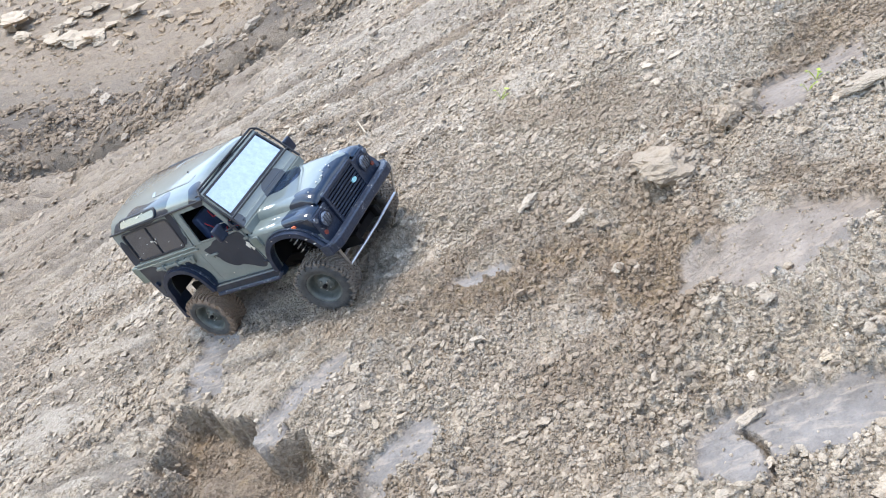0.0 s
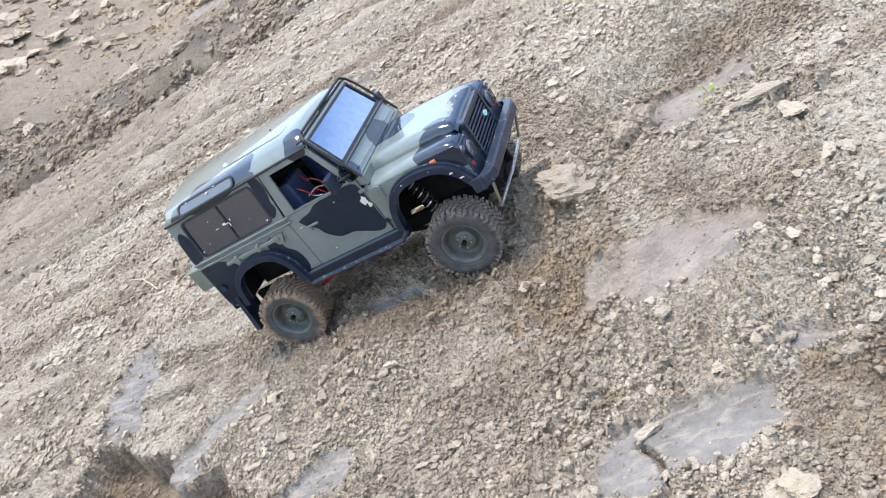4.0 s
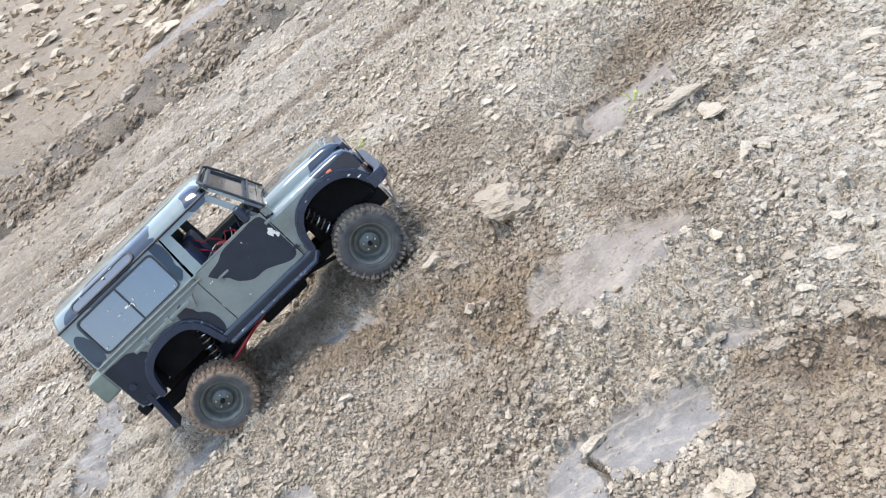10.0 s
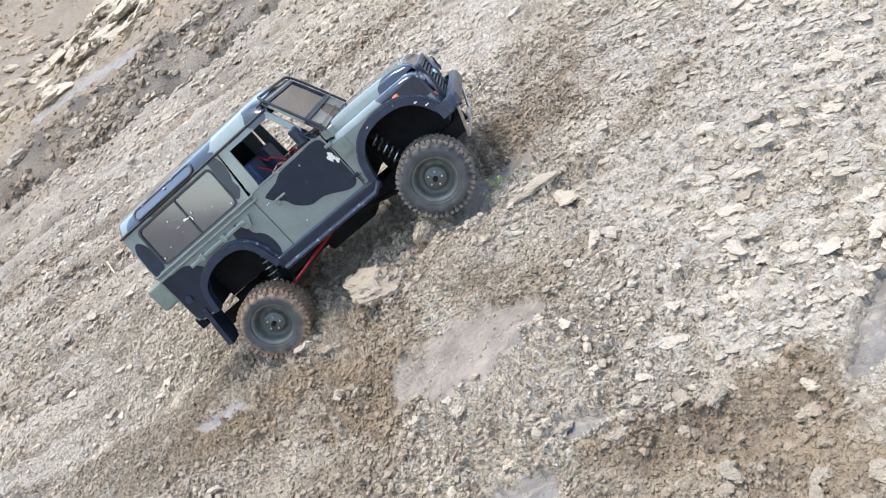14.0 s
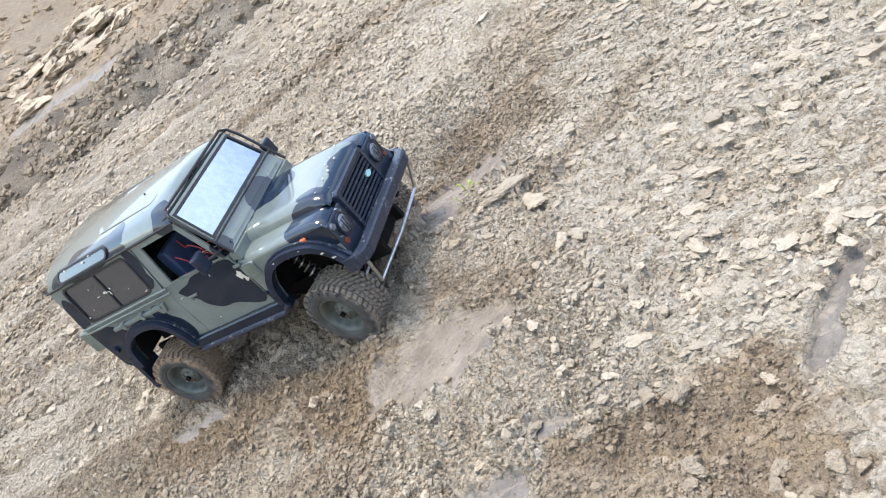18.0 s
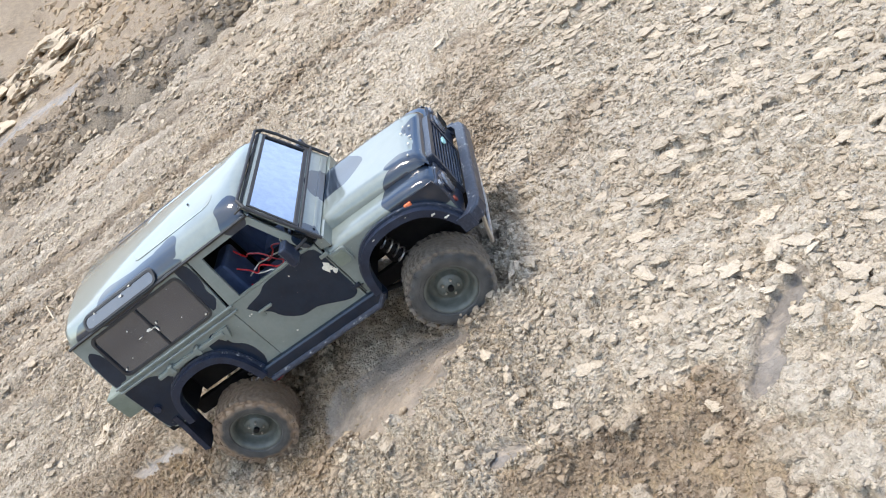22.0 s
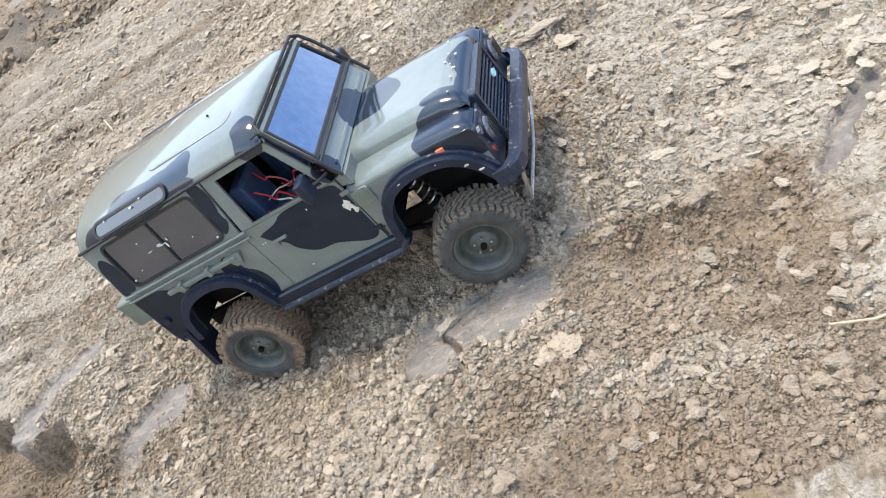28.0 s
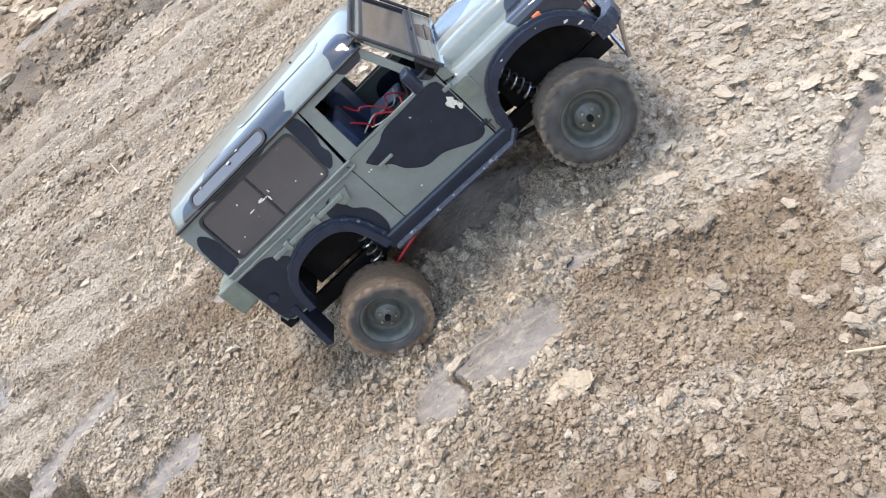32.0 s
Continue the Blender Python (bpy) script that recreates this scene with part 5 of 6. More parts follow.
# cage that stands a little off the windscreen
hoop = [lean(-0.0925, -0.001, 0.004), lean(-0.0915, 0.058, 0.0045), lean(-0.0890, 0.0730, 0.004), lean(-0.0810, 0.0800, 0.003), lean(0.0810, 0.0800, 0.003), lean(0.0890, 0.0730, 0.004), lean(0.0915, 0.058, 0.0045), lean(0.0925, -0.001, 0.004)]
cage = part("windscreen_cage", tube(hoop, 0.0019, 8), BLACK, car, "black tubular windscreen cage")
part("cage_bar", tube([lean(-0.0915, 0.0205, 0.0045), lean(0.0915, 0.0205, 0.0045)], 0.0015, 8), BLACK, cage)
part("roof_edge_bar", tube([lean(-0.0860, 0.066, 0.000), lean(-0.0800, 0.0745, -0.001), lean(0.0800, 0.0745, -0.001), lean(0.0860, 0.066, 0.000)], 0.0016, 8), BLACK, cage)
for y in (-0.086, 0.086):
    part("cage_stay", tube([lean(y, 0.0740, 0.004), lean(y, 0.0725, -0.010)], 0.0014, 6), BLACK, cage)
part("scuttle", panel([(-0.0915, 0.0), (0.0915, 0.0), (0.0915, 0.012), (-0.0915, 0.012)], [], lambda u, v: (0.2000 + v * 0.9, u, 0.1432 - v * 0.25), (0, 0, -0.012)), CAMO, car)
for y in (-0.05, 0.05):
    part("air_flap", block(0.2005, 0.2045, y - 0.022, y + 0.022, 0.1405, 0.1450, 0.001), GREEN, car)
# bonnet
bs = []
for x, top in ((0.2095, 0.1425), (0.225, 0.1432), (0.27, 0.1428), (0.312, 0.1408), (0.327, 0.1370), (0.3345, 0.1300), (0.3365, 0.1235)):
    low = min(0.1285, top)
    bs.append([(x, y, z) for y, z in ((-0.0615, low - 0.0015), (-0.0600, low + (top - low) * 0.45), (-0.0545, low + (top - low) * 0.9), (-0.044, top), (-0.034, top - 0.0012), (0.0, top + 0.0006), (0.034, top - 0.0012), (0.044, top),
                                      (0.0545, low + (top - low) * 0.9), (0.0600, low + (top - low) * 0.45), (0.0615, low - 0.0015))])
bonnet = part("bonnet", loft(bs), CAMO, car, smooth=True)
# front
front = part("grille_surround", panel(rounded(-0.047, 0.047, 0.066, 0.126, 0.003), [rounded(-0.042, 0.042, 0.071, 0.121, 0.002)], lambda u, v: (0.3425, u, v), (-0.010, 0, 0)), SCUFFED, car)
part("radiator", block(0.331, 0.334, -0.045, 0.045, 0.068, 0.124, 0.0005, 1), UNDER, front)
for k in range(9):
    z = 0.0735 + k * 0.0056
    part("grille_slat", block(0.338, 0.3415, -0.0422, 0.0422, z - 0.0013, z + 0.0013, 0.0005, 1), SCUFFED, front)
for k in range(7):
    y = -0.036 + k * 0.012
    part("grille_bar", block(0.3365, 0.3385, y - 0.0007, y + 0.0007, 0.071, 0.121, 0, 1), NAVY, front)
part("badge", panel([(0.026 + 0.0065 * math.cos(k * math.pi / 8), 0.098 + 0.0035 * math.sin(k * math.pi / 8)) for k in range(16)], [], lambda u, v: (0.3432, u, v), (-0.002, 0, 0)), BADGE, front, "small pale green oval badge")
for s in (-1, 1):
    lampbox = part("lamp_panel", block(0.327, 0.3385, *sorted((s * 0.047, s * 0.0918)), 0.0665, 0.1175, 0.003, 3), SCUFFED, car)
    lamp = part("headlamp", tube([(0.336, s * 0.069, 0.100), (0.3415, s * 0.069, 0.100)], 0.0135, 24), NAVY, lampbox)
    lens = bmesh.new()
    bmesh.ops.create_uvsphere(lens, u_segments=20, v_segments=10, radius=0.0115)
    for v in lens.verts:
        v.co = Vector((0.3405 + max(v.co.x, -0.002) * 0.35, s * 0.069 + v.co.y, 0.100 + v.co.z))
    part("lens", lens, LENS, lamp, "round clear headlamp lens", smooth=True)
    for k in range(4):
        part("lamp_guard_bar", tube([(0.3455, s * 0.069 + (k - 1.5) * 0.005, 0.0905), (0.3465, s * 0.069 + (k - 1.5) * 0.005, 0.1095)], 0.0006, 5), BLACK, lamp)
    part("front_indicator", tube([(0.337, s * 0.0835, 0.0865), (0.3405, s * 0.0835, 0.0865)], 0.0036, 12), RED_LENS, lampbox, "dull red front indicator")
    part("side_light", tube([(0.337, s * 0.0865, 0.111), (0.3412, s * 0.0865, 0.111)], 0.0042, 12), LENS, lampbox)
bump_s = []
for y, back in ((-0.106, 0.016), (-0.098, 0.004), (-0.086, 0.0), (0.086, 0.0), (0.098, 0.004), (0.106, 0.016)):
    bump_s.append([(x - back, y, z) for x, z in ((0.347, 0.0590), (0.3575, 0.0595), (0.359, 0.062), (0.359, 0.073), (0.3575, 0.0755), (0.347, 0.076), (0.347, 0.0590))])
bumper = part("front_bumper", loft(bump_s), SCUFFED, car, "scuffed dark steel front bumper")
for s in (-1, 1):
    part("bumper_end", panel([(0.330, 0.059), (0.346, 0.059), (0.346, 0.076), (0.330, 0.076)], [], lambda u, v: (u, s * 0.106, v), (0, -s * 0.003, 0)), SCUFFED, bumper)
    part("bumper_bracket", block(0.325, 0.350, *sorted((s * 0.030, s * 0.038)), 0.050, 0.062, 0.001), UNDER, bumper)
    part("guard_stay", tube([(0.352, s * 0.098, 0.060), (0.338, s * 0.086, 0.022)], 0.0022, 6), STEEL, bumper)
part("steering_guard", tube([(0.338, -0.086, 0.022), (0.340, 0.0, 0.021), (0.338, 0.086, 0.022)], 0.0022, 8), STEEL, bumper, "bright steel guard rod")
# rear
rear = part("tailgate", panel([(-0.0915, 0.062), (0.0915, 0.062), (0.0915, 0.1445), (0.083, 0.207), (-0.083, 0.207), (-0.0915, 0.1445)], [rounded(-0.05, 0.05, 0.152, 0.196, 0.006)], lambda u, v: (-0.0965, u, v), (0.003, 0, 0)), CAMO, car)
part("rear_window", panel(rounded(-0.05, 0.05, 0.152, 0.196, 0.006), [], lambda u, v: (-0.0955, u, v), (0.0015, 0, 0)), SMOKED, rear)
box_ = part("stowage_box", block(-0.124, -0.0975, -0.088, -0.046, 0.098, 0.134, 0.004, 3), GREEN, car, "olive plastic box on the tailgate")
for k in range(3):
    part("box_rib", block(-0.1255, -0.1235, -0.084 + k * 0.013, -0.078 + k * 0.013, 0.102, 0.130, 0.0006, 1), GREEN, box_)
part("rear_crossmember", block(-0.108, -0.094, -0.080, 0.080, 0.048, 0.064, 0.002), UNDER, car)
for s in (-1, 1):
    part("tail_lamp", tube([(-0.096, s * 0.082, 0.105), (-0.1005, s * 0.082, 0.105)], 0.0045, 12), AMBER, car)

# running gear
chassis = part("chassis_rail", block(-0.095, 0.335, -0.038, -0.030, 0.020, 0.040, 0.002), UNDER, car)
part("cross_brace", block(0.30, 0.325, -0.030, 0.030, 0.022, 0.036, 0.002), UNDER, chassis)
part("chassis_rail", block(-0.095, 0.335, 0.030, 0.038, 0.020, 0.040, 0.002), UNDER, car)
part("gearbox", block(0.085, 0.165, -0.026, 0.026, 0.008, 0.044, 0.005, 3), UNDER, car)
part("body_floor", block(0.046, 0.205, -0.082, 0.082, 0.050, 0.056, 0.001), UNDER, car)
for x in (-0.058, 0.040):
    part("inner_arch", block(x, x + 0.002, -0.088, 0.088, 0.058, 0.105, 0.0005, 1), UNDER, car)
part("inner_arch_top", block(-0.058, 0.043, -0.089, 0.089, 0.105, 0.108, 0.0005, 1), UNDER, car)
for s in (-1, 1):
    part("inner_arch_wall", block(-0.056, 0.040, *sorted((s * 0.046, s * 0.049)), 0.052, 0.105, 0.0005, 1), UNDER, car)
part("bulkhead", block(0.2065, 0.2095, -0.089, 0.089, 0.052, 0.138, 0.0005, 1), UNDER, car)
part("motor_cover", block(0.222, 0.325, -0.040, 0.040, 0.040, 0.118, 0.006, 2), UNDER, car)
AXLES = {}
for x, z in ((-0.018, 0.005), (0.273, 0.012)):
    axle = AXLES[x > 0.1] = part("axle", tube([(x, -0.072, z), (x, 0.072, z)], 0.0065, 12), UNDER, car)
    diff = bmesh.new()
    bmesh.ops.create_uvsphere(diff, u_segments=14, v_segments=10, radius=0.016)
    for v in diff.verts:
        v.co = Vector((x + v.co.x, 0.012 + v.co.y * 1.1, z + v.co.z))
    part("differential", diff, UNDER, axle, smooth=True)
for s in (-1, 1):
    part("lower_link", tube([(0.006, s * 0.058, 0.010), (0.116, s * 0.052, 0.035)], 0.0024, 8), RED, car, "red metal suspension link")
    part("upper_link", tube([(0.268, s * 0.050, 0.006), (0.170, s * 0.036, 0.026)], 0.0030, 8), UNDER, car)
    for bx, bz, tx, tz in ((0.006, 0.020, 0.032, 0.100), (0.252, 0.026, 0.236, 0.100)):
        shock = part("shock_absorber", tube([(bx, s * 0.060, bz), (tx, s * 0.056, tz)], 0.0042, 10), UNDER, car)
        lo, hi = Vector((bx, s * 0.060, bz)), Vector((tx, s * 0.056, tz))
        ax = (hi - lo).normalized()
        e1 = ax.orthogonal().normalized()
        e2 = ax.cross(e1)
        coil = [lo + (hi - lo) * (0.12 + 0.76 * k / 84) + 0.0074 * (math.cos(k * math.pi / 6) * e1 + math.sin(k * math.pi / 6) * e2) for k in range(85)]
        part("coil_spring", tube(coil, 0.0011, 5), STEEL, shock, "bright steel coil spring")
part("track_rod", tube([(0.292, -0.062, 0.014), (0.292, 0.062, 0.014)], 0.0024, 8), STEEL, car)
part("drive_shaft", tube([(0.01, 0.010, 0.008), (0.09, 0.0, 0.022)], 0.0038, 10), UNDER, car)

# inside
part("interior_tub", block(-0.085, 0.078, -0.080, 0.080, 0.1085, 0.1125, 0.001), UNDER, car)
for s in (-1, 1):
    seat = part("seat", block(0.090, 0.140, *sorted((s * 0.018, s * 0.066)), 0.070, 0.122, 0.006, 3), BLUECLOTH, car, "dark blue moulded seat")
    part("seat_back", block(0.078, 0.096, *sorted((s * 0.018, s * 0.066)), 0.100, 0.172, 0.006, 3), BLUECLOTH, seat)
part("dashboard", block(0.176, 0.204, -0.080, 0.080, 0.104, 0.140, 0.005, 3), UNDER, car)
wheel_c = Vector((0.163, -0.040, 0.140))
ring = [wheel_c + Vector((0.35 * 0.018 * math.sin(a), 0.018 * math.cos(a), 0.93 * 0.018 * math.sin(a))) for a in (k * math.pi / 12 for k in range(24))]
sw = part("steering_wheel", tube(ring, 0.0018, 6, closed=True), BLACK, car)
part("steering_column", tube([wheel_c, wheel_c + Vector((0.03, 0, -0.016))], 0.0025, 8), BLACK, sw)
for k in range(3):
    a = k * 2 * math.pi / 3 + 0.5
    part("spoke", tube([wheel_c, wheel_c + Vector((0.35 * 0.018 * math.sin(a), 0.018 * math.cos(a), 0.93 * 0.018 * math.sin(a)))], 0.0013, 5), BLACK, sw)
def catmull(pts, n=4):
    """A rounder line through points in space."""
    out = []
    for i in range(len(pts) - 1):
        p0, p1, p2, p3 = (pts[min(max(j, 0), len(pts) - 1)] for j in (i - 1, i, i + 1, i + 2))
        out += [0.5 * (2 * p1 + (p2 - p0) * (k / n) + (2 * p0 - 5 * p1 + 4 * p2 - p3) * (k / n) ** 2 + (3 * p1 - p0 - 3 * p2 + p3) * (k / n) ** 3) for k in range(n)]
    return out + [pts[-1]]


wr = random.Random(9)
for k in range(6):
    p = Vector((0.100 + wr.uniform(0, 0.03), -0.074 + wr.uniform(0, 0.03), 0.135 + wr.uniform(0, 0.035)))
    pts = [p]
    for _ in range(7):
        p = p + Vector((wr.uniform(0.003, 0.011), wr.uniform(-0.005, 0.010), wr.uniform(-0.013, 0.009)))
        pts.append(p)
    part("cable", tube([Vector(q) for q in catmull(pts)], 0.0009, 5), WIRE if k % 4 else PALE, car, "loose red cable" if k % 4 else "loose pale cable")
part("receiver_box", block(0.10, 0.155, -0.025, 0.02, 0.096, 0.118, 0.002), UNDER, car)
part("rear_shelf", block(-0.08, 0.076, -0.081, 0.081, 0.112, 0.140, 0.003), UNDER, car)


def scuff(u, v, r, out, label, seed, where=None):
    """A ragged flake where the paint has come off."""
    g = random.Random(seed)
    pts = [(u + r[0] * g.uniform(0.55, 1.1) * math.cos(k * math.pi / 6), v + r[1] * g.uniform(0.55, 1.1) * math.sin(k * math.pi / 6)) for k in range(12)]
    f = where or (lambda a, b: (a, -(flank(b) + out), b))
    return part("paint_chip", panel(pts, [], f, (0, 0.0006, 0)), PALE, car, label)


scuff(0.191, 0.112, (0.0055, 0.0075), 0.0015, "large flake of missing paint on the door", 1)
scuff(0.195, 0.104, (0.003, 0.005), 0.0015, "", 2)
for k, (u, v, rx, rz) in enumerate([(-0.006, 0.171, 0.006, 0.0008), (-0.010, 0.1725, 0.004, 0.0012), (-0.001, 0.168, 0.0012, 0.0034), (0.003, 0.174, 0.0009, 0.002), (-0.024, 0.1705, 0.004, 0.0005), (-0.03, 0.185, 0.0008, 0.0012), (0.03, 0.162, 0.0006, 0.0006), (-0.05, 0.158, 0.0007, 0.0006)]):
    scuff(u, v, (rx, rz), 0.0006, "", 10 + k)
gr = random.Random(3)
slant_right = lambda a, z: (a, -(0.0855 - (z - 0.2085) * 0.94 + 0.0026), z + 0.0022)
for k in range(6):
    i = gr.choice((7, 10, 13, 15, 16, 17, 18, 19, 20, 20, 21, 21, 22, 22, 23))
    u, v = widen(FRONT_ARCH, gr.uniform(0.001, 0.008), (0.272, 0.055))[i]
    r = gr.uniform(0.0006, 0.0019) * (1.3 if u > 0.3 else 0.7)
    scuff(u, v, (r * 1.5, r * 0.6), 0.0, "", 40 + k, lambda a, b: (a, -0.1042, b))
for k in range(4):
    scuff(gr.uniform(0.085, 0.20), gr.uniform(0.06, 0.135), (gr.uniform(0.0006, 0.0014), gr.uniform(0.0006, 0.0014)), 0.0012, "", 70 + k)
for k in range(10):
    y, x = gr.uniform(-0.05, 0.05), gr.uniform(0.315, 0.329)
    z = 0.1418 if x < 0.32 else 0.1398
    g2 = random.Random(90 + k)
    r = gr.uniform(0.0008, 0.002)
    ring2 = [(x + r * g2.uniform(0.5, 1.1) * math.cos(a * math.pi / 4), y + r * g2.uniform(0.5, 1.1) * math.sin(a * math.pi / 4)) for a in range(8)]
    part("paint_chip", panel(ring2, [], lambda a, b: (a, b, z), (0, 0, -0.001)), PALE, car)
for k in range(3):
    scuff(gr.uniform(-0.05, 0.045), gr.uniform(0.212, 0.219), (gr.uniform(0.0008, 0.004), gr.uniform(0.0006, 0.001)), 0.0, "", 120 + k, lambda a, b: slant_right(a, b))

# lettering on the wing
letters = bpy.data.curves.new("lettering", "FONT")
letters.body, letters.size, letters.extrude = "Tdi", 0.0155, 0.0004
letters_ob = bpy.data.objects.new("lettering", letters)
scene.collection.objects.link(letters_ob)
flat_letters = bpy.data.meshes.new_from_object(letters_ob.evaluated_get(bpy.context.evaluated_depsgraph_get()))
bpy.data.objects.remove(letters_ob)
for v in flat_letters.vertices:
    v.co = Vector((0.1975 + v.co.x * 0.9, -0.0938 - v.co.z, 0.0625 + v.co.y))
flat_letters.materials.append(BLACK)
lettering = new("lettering", flat_letters)
lettering.parent = car
tagged(lettering, "black raised letters")


# wheels: tyre with cleats, painted steel rim, nuts and cap
def lathe(profile, seg):
    """Turns (radius, y) round the y axis."""
    bm = bmesh.new()
    rings = [[bm.verts.new((r * math.cos(2 * math.pi * k / seg), y, r * math.sin(2 * math.pi * k / seg))) for k in range(seg)] for r, y in profile]
    for a, b in zip(rings, rings[1:]):
        for k in range(seg):
            bm.faces.new((a[k], a[(k + 1) % seg], b[(k + 1) % seg], b[k]))
    return bm


def tyre_bm():
    return lathe([(0.0285, -0.0165), (0.0295, -0.0195), (0.0310, -0.0212), (0.0325, -0.0206), (0.034, -0.0216), (0.0395, -0.0215), (0.0435, -0.0200), (0.0455, -0.0165), (0.0464, -0.008), (0.0467, 0.0),
                  (0.0464, 0.008), (0.0455, 0.0165), (0.0435, 0.0200), (0.0395, 0.0215), (0.034, 0.0216), (0.0325, 0.0206), (0.0310, 0.0212), (0.0295, 0.0195), (0.0285, 0.0165)], 64)


def tread_bm():
    """Staggered rubber blocks round the tyre, with side biters."""
    bm = bmesh.new()
    def cleat(ang, y0, y1, w0, w1, r0, r1, twist):
        vs = []
        for y, w, tw in ((y0, w0, 0), (y1, w1, twist)):
            for r in (r0, r1):
                for sgn in (-1, 1):
                    a = ang + tw + sgn * w / 2
                    vs.append(bm.verts.new((r * math.cos(a), y, r * math.sin(a))))
        for q in ((0, 1, 3, 2), (4, 6, 7, 5), (0, 4, 5, 1), (2, 3, 7, 6), (0, 2, 6, 4), (1, 5, 7, 3)):
            bm.faces.new([vs[i] for i in q])
    n = 42
    for k in range(n):
        a = 2 * math.pi * k / n
        for sgn in (-1, 1):
            off = 0 if sgn < 0 else math.pi / n
            cleat(a + off, sgn * 0.0128, sgn * (0.0205 if k % 2 else 0.0190), 0.088, 0.092, 0.0445, 0.0490, 0.03 * sgn)
            if k % 2:
                cleat(a + off, sgn * 0.0185, sgn * 0.0221, 0.080, 0.06, 0.0405, 0.0470, 0)
            cleat(a + off + 0.03, sgn * 0.0068, sgn * 0.0118, 0.095, 0.085, 0.0450, 0.0489, -0.05 * sgn)
            cleat(a + off + 0.09, sgn * 0.0006, sgn * 0.0060, 0.090, 0.080, 0.0450, 0.0490, -0.06 * sgn)
    return bm


def rim_bm():
    prof = [(0.0, 0.0135), (0.0075, 0.0135), (0.0085, 0.0120), (0.0130, 0.0112), (0.0142, 0.0100), (0.0155, 0.0048), (0.0172, 0.0036), (0.0205, 0.0034), (0.0222, 0.0046), (0.0236, 0.0095), (0.0244, 0.0150), (0.0262, 0.0172), (0.0285, 0.0192), (0.0298, 0.0184), (0.0298, -0.0182), (0.0235, -0.0175), (0.0225, -0.002), (0.0, -0.002)]
    return lathe(prof, 40)


def as_mesh(name, bm, material, smooth=False):
    bmesh.ops.recalc_face_normals(bm, faces=bm.faces)
    me = bpy.data.meshes.new(name)
    bm.to_mesh(me)
    bm.free()
    me.materials.append(material)
    if smooth:
        me.polygons.foreach_set("use_smooth", np.full(len(me.polygons), True))
    return me


RIM_ME = as_mesh("wheel", rim_bm(), RIM, True)
TYRE_ME = {True: as_mesh("tyre", tyre_bm(), TYRE_FRONT, True), False: as_mesh("tyre", tyre_bm(), TYRE_REAR, True)}
TREAD_ME = {True: as_mesh("tread", tread_bm(), TYRE_FRONT), False: as_mesh("tread", tread_bm(), TYRE_REAR)}
NUT_ME = as_mesh("wheel_nut", tube([(0, 0.0115, 0), (0, 0.0150, 0)], 0.0013, 6), STEEL)
CAP_ME = as_mesh("hub_cap", tube([(0, 0.0130, 0), (0, 0.0165, 0), (0, 0.0175, 0)], 0.0034, 10), UNDER)


def make_wheel(front, out):
    """A wheel whose outer face looks along out * y."""
    w = new("wheel", RIM_ME)
    tagged(w, "olive-grey steel wheel with a muddy cleated tyre")
    for name, me in (("tyre", TYRE_ME[front]), ("hub_cap", CAP_ME)):
        o = new(name, me)
        o.parent = w
    o = tagged(new("tread", TREAD_ME[front]), kind="stuff")
    o.parent = w
    for k in range(5):
        o = new("wheel_nut", NUT_ME)
        o.parent = w
        a = 2 * math.pi * k / 5
        o.matrix_local = pose(0.0088 * math.cos(a), 0, 0.0088 * math.sin(a))
    return w


WHEELS = {}
for front, x, z in ((False, -0.018, 0.005), (True, 0.273, 0.012)):
    for out in (-1, 1):
        w = make_wheel(front, out)
        w.parent = car
        WHEELS[(front, out)] = (w, Vector((x, out * 0.086, z)))
spare = make_wheel(True, 1)
spare.name = "spare_wheel"
spare.parent = car
spare.matrix_local = pose(-0.118, 0.028, 0.128, 0, 0, 90)
tagged(spare, "spare wheel on the tailgate")


# ---------------------------------------------------------------- small growth on the slope
def ground_point(a, b, lift=0.0):
    h = terrain(np.array([a]), np.array([b]))[0]
    return Vector(place(np.array([a]), np.array([b]), h + lift)[0])


def make_weed(a, b, size, label):
    root = tagged(new("weed"), label, "plant")
    base = ground_point(a, b, -0.002)
    root.matrix_world = Matrix.Translation(base)
    g = random.Random(int(a * 1000))
    for k in range(7):
        ang, rise = g.uniform(0, 2 * math.pi), g.uniform(0.4, 1.0)
        tip = Vector((math.cos(ang) * size * 0.55, math.sin(ang) * size * 0.55, size * rise))
        part("stem", tube([(0, 0, 0), tip * 0.5 + Vector((0, 0, size * 0.1)), tip], size * 0.022, 5), LEAF, root)
        bm = bmesh.new()
        d = Vector((math.cos(ang), math.sin(ang), 0.25))
        w = Vector((-math.sin(ang), math.cos(ang), 0)) * size * 0.17
        ln = size * g.uniform(0.30, 0.5)
        vs = [bm.verts.new(p) for p in (tip, tip + d * ln * 0.5 + w, tip + d * ln, tip + d * ln * 0.5 - w, tip + d * ln * 0.5 + Vector((0, 0, -size * 0.04)))]
        for q in ((0, 1, 4), (1, 2, 4), (2, 3, 4), (3, 0, 4)):
            bm.faces.new([vs[i] for i in q])
        part("leaf", bm, LEAF, root)
    return root


make_weed(0.314, 0.136, 0.017, "small yellow-green seedling in smeared clay")
make_weed(0.303, 0.116, 0.012, "tiny yellow-green seedling in smeared clay")
make_weed(-0.20, 0.50, 0.02, "tiny green seedling between clods")


def make_stick(name, pts, r, label):
    return tagged(part(name, tube([ground_point(a, b, l) for a, b, l in pts], r, 7), DRY, None, ""), label, "twig")


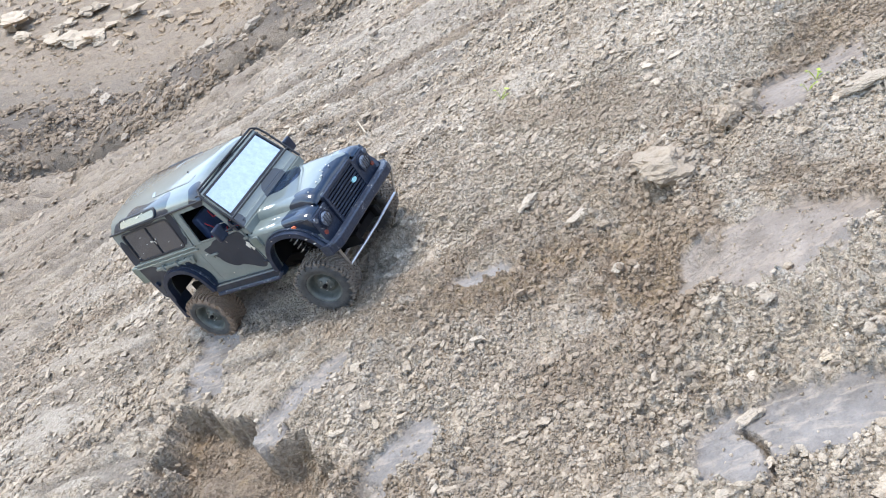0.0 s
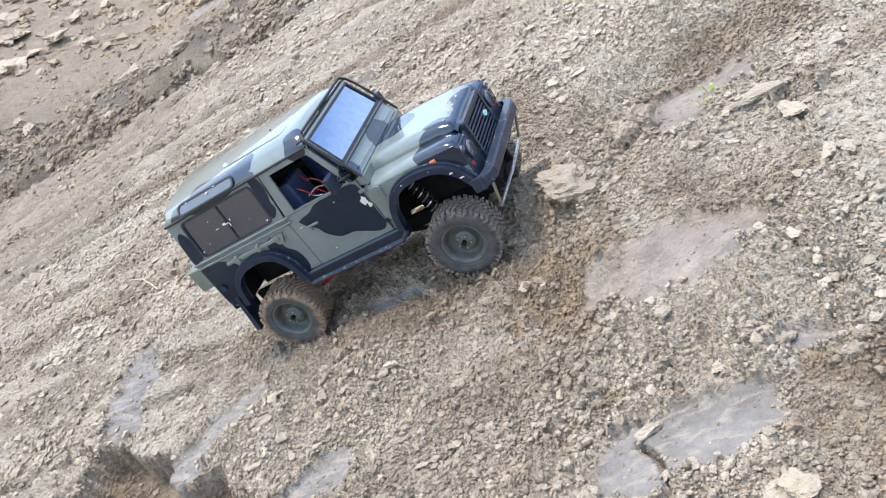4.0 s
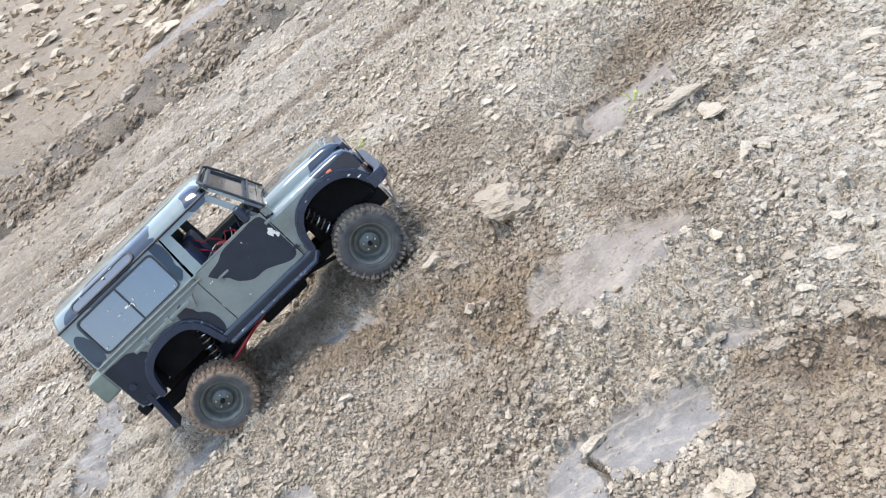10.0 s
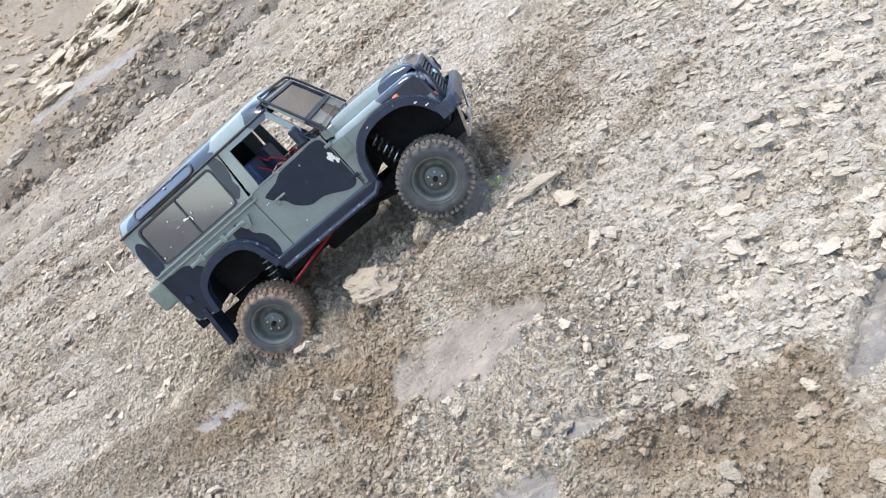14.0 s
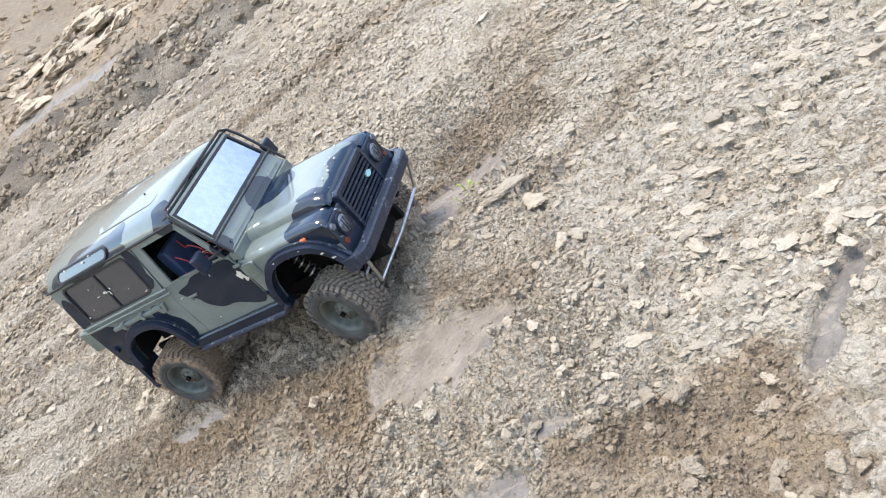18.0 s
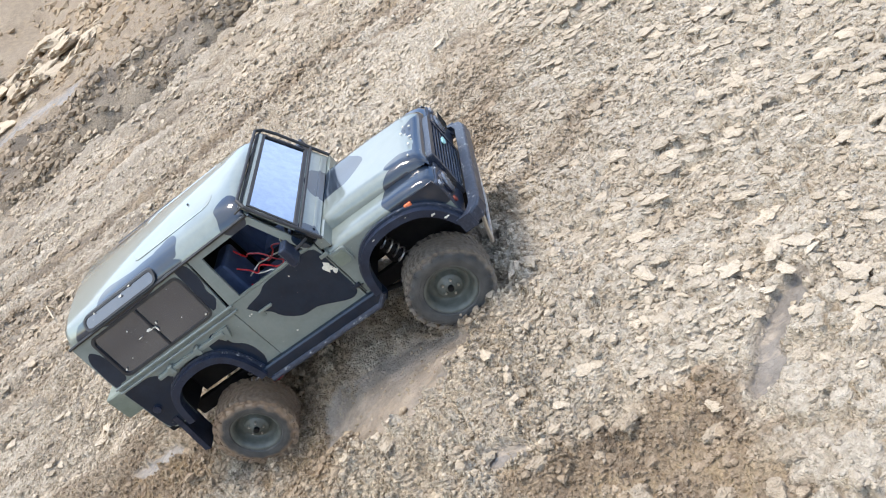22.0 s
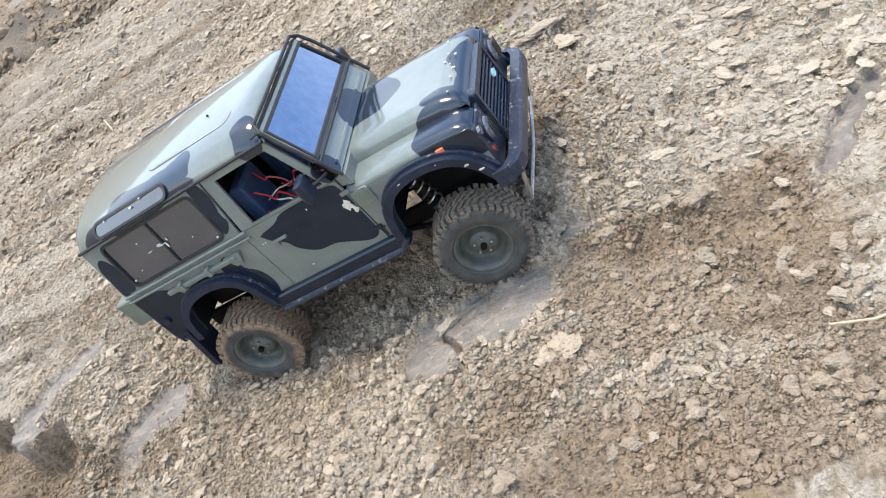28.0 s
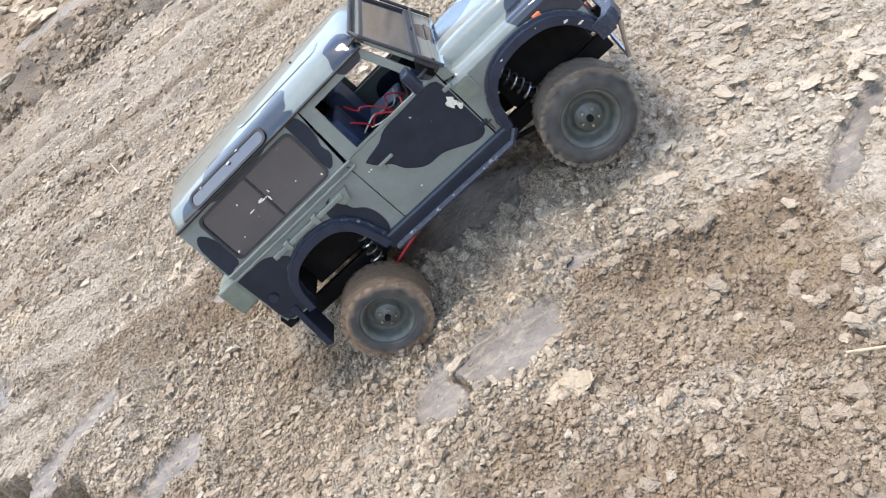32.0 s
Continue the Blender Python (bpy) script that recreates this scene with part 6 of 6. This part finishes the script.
make_stick("twig", [(0.515, -0.518, 0.008), (0.542, -0.533, 0.012), (0.572, -0.541, 0.012), (0.603, -0.549, 0.014), (0.640, -0.556, 0.012)], 0.0011, "pale dry twig lying on the slope")
make_stick("straw", [(-0.55, 0.62, 0.01), (-0.60, 0.70, 0.018), (-0.64, 0.76, 0.012)], 0.0016, "dry straw stalk on the slope")
make_stick("straw", [(-0.80, 0.35, 0.01), (-0.86, 0.40, 0.02), (-0.93, 0.44, 0.012)], 0.0014, "dry straw stalk on the slope")


# ---------------------------------------------------------------- movement
STEER = [(0.0, 10), (2.0, 3), (4.5, 0), (6.5, 0), (9.5, 0), (11.0, -2), (12.5, -3), (14.5, 0), (16.5, 0), (17.0, -8), (17.5, -16), (18.0, -12), (18.5, 0), (19.0, 4), (20.5, 4), (24.0, 8), (26.5, 8), (27.5, 8), (29.0, 2), (32.0, 2)]


SLIP_T = [0, 21.2, 21.5, 21.7, 22.6, 23.0, 29.1, 29.6, 32.0]
SLIP = [0, 0, 40, 72, 72, 0, 0, 72, 72]


# how far the wheels on the right side have risen towards the body, in millimetres, at the times of the car's rows
RISE_REAR = [-3, -4, -4, -3, 0, -1, 2, 4, 4, 2, 0, -7, -7, -7, -7, -7, -7, -10, -10, -7, -3, -6, -3, 0, -6, -8, -6, 2, -4, -9, 5, 7, 3, 3, 0, 3, -11, -6, -5, 2, -9, -6, 0, -1, 2, 3, 5, 4, 3, 2, -3, -6, 0, 1, -14, -13]
RISE_FRONT = [-7, -7, -7, -7, -7, -8, -8, -8, -8, -8, -7, -6, -5, -5, -5, -5, -4, -3, -2, -2, -1, -1, 0, 0, -1, -3, -2, -1, 0, -2, -3, -3, -2, 0, 1, 0, -1, -1, 0, -1, -3, -5, -7, -5, -2, -1, -4, -6, -4, -1, -2, -4, -3, -1, -2, -4]


def far_rise(rows, x, y, z):
    """How far a wheel on the left side rises or drops to stand on the ground, in metres."""
    out = []
    for _, *r in rows:
        c = pose(*r) @ Vector((x, y, z))
        aa, bb = np.meshgrid(c.x + np.linspace(-0.02, 0.02, 7), c.y + np.linspace(-0.015, 0.015, 5))
        out.append(np.percentile(terrain(aa.ravel(), bb.ravel())[0], 75) - (c.z - 0.046))
    out = np.convolve(np.pad(np.array(out), 1, mode="edge"), [0.25, 0.5, 0.25], "valid")
    return np.clip(out, -0.012, 0.018)


def motions():
    walk(car, [(t, SLOPE @ pose(*r)) for t, *r in CAR_ROWS])
    rows = np.array(CAR_ROWS)
    ts = np.round(np.arange(0, 32.05, 0.1), 2)
    xs, ys, yaw = (np.interp(ts, rows[:, 0], rows[:, k]) for k in (1, 2, 6))
    ahead = np.diff(xs) * np.cos(np.radians(yaw[1:])) + np.diff(ys) * np.sin(np.radians(yaw[1:]))
    slip = np.interp(ts[1:], SLIP_T, SLIP)                   # degrees more in each tenth of a second
    spin = np.concatenate([[0], np.cumsum(np.clip(np.degrees(ahead / 0.048) + slip, -80, 80))])
    turn = np.interp(ts, [t for t, _ in STEER], [s for _, s in STEER])
    rise = {}
    for (front, out), (w, c) in WHEELS.items():
        at_rows = np.array(RISE_FRONT if front else RISE_REAR) * 0.001 if out < 0 else far_rise(CAR_ROWS, *c)
        rise[front, out] = np.interp(ts, rows[:, 0], at_rows)
        face = 0 if out > 0 else 180
        sign = 1 if out > 0 else -1
        walk(w, [(t, pose(c.x, c.y, c.z + rise[front, out][i], 0, 0, (turn[i] if front else 0) + face) @ pose(0, 0, 0, 0, sign * spin[i], 0)) for i, t in enumerate(ts)])
    for front, axle in AXLES.items():
        low, high = rise[front, -1], rise[front, 1]
        walk(axle, [(t, pose(0, 0, (low[i] + high[i]) / 2, math.degrees(math.atan2(high[i] - low[i], 0.172)))) for i, t in enumerate(ts) if i % 5 == 0])


motions()
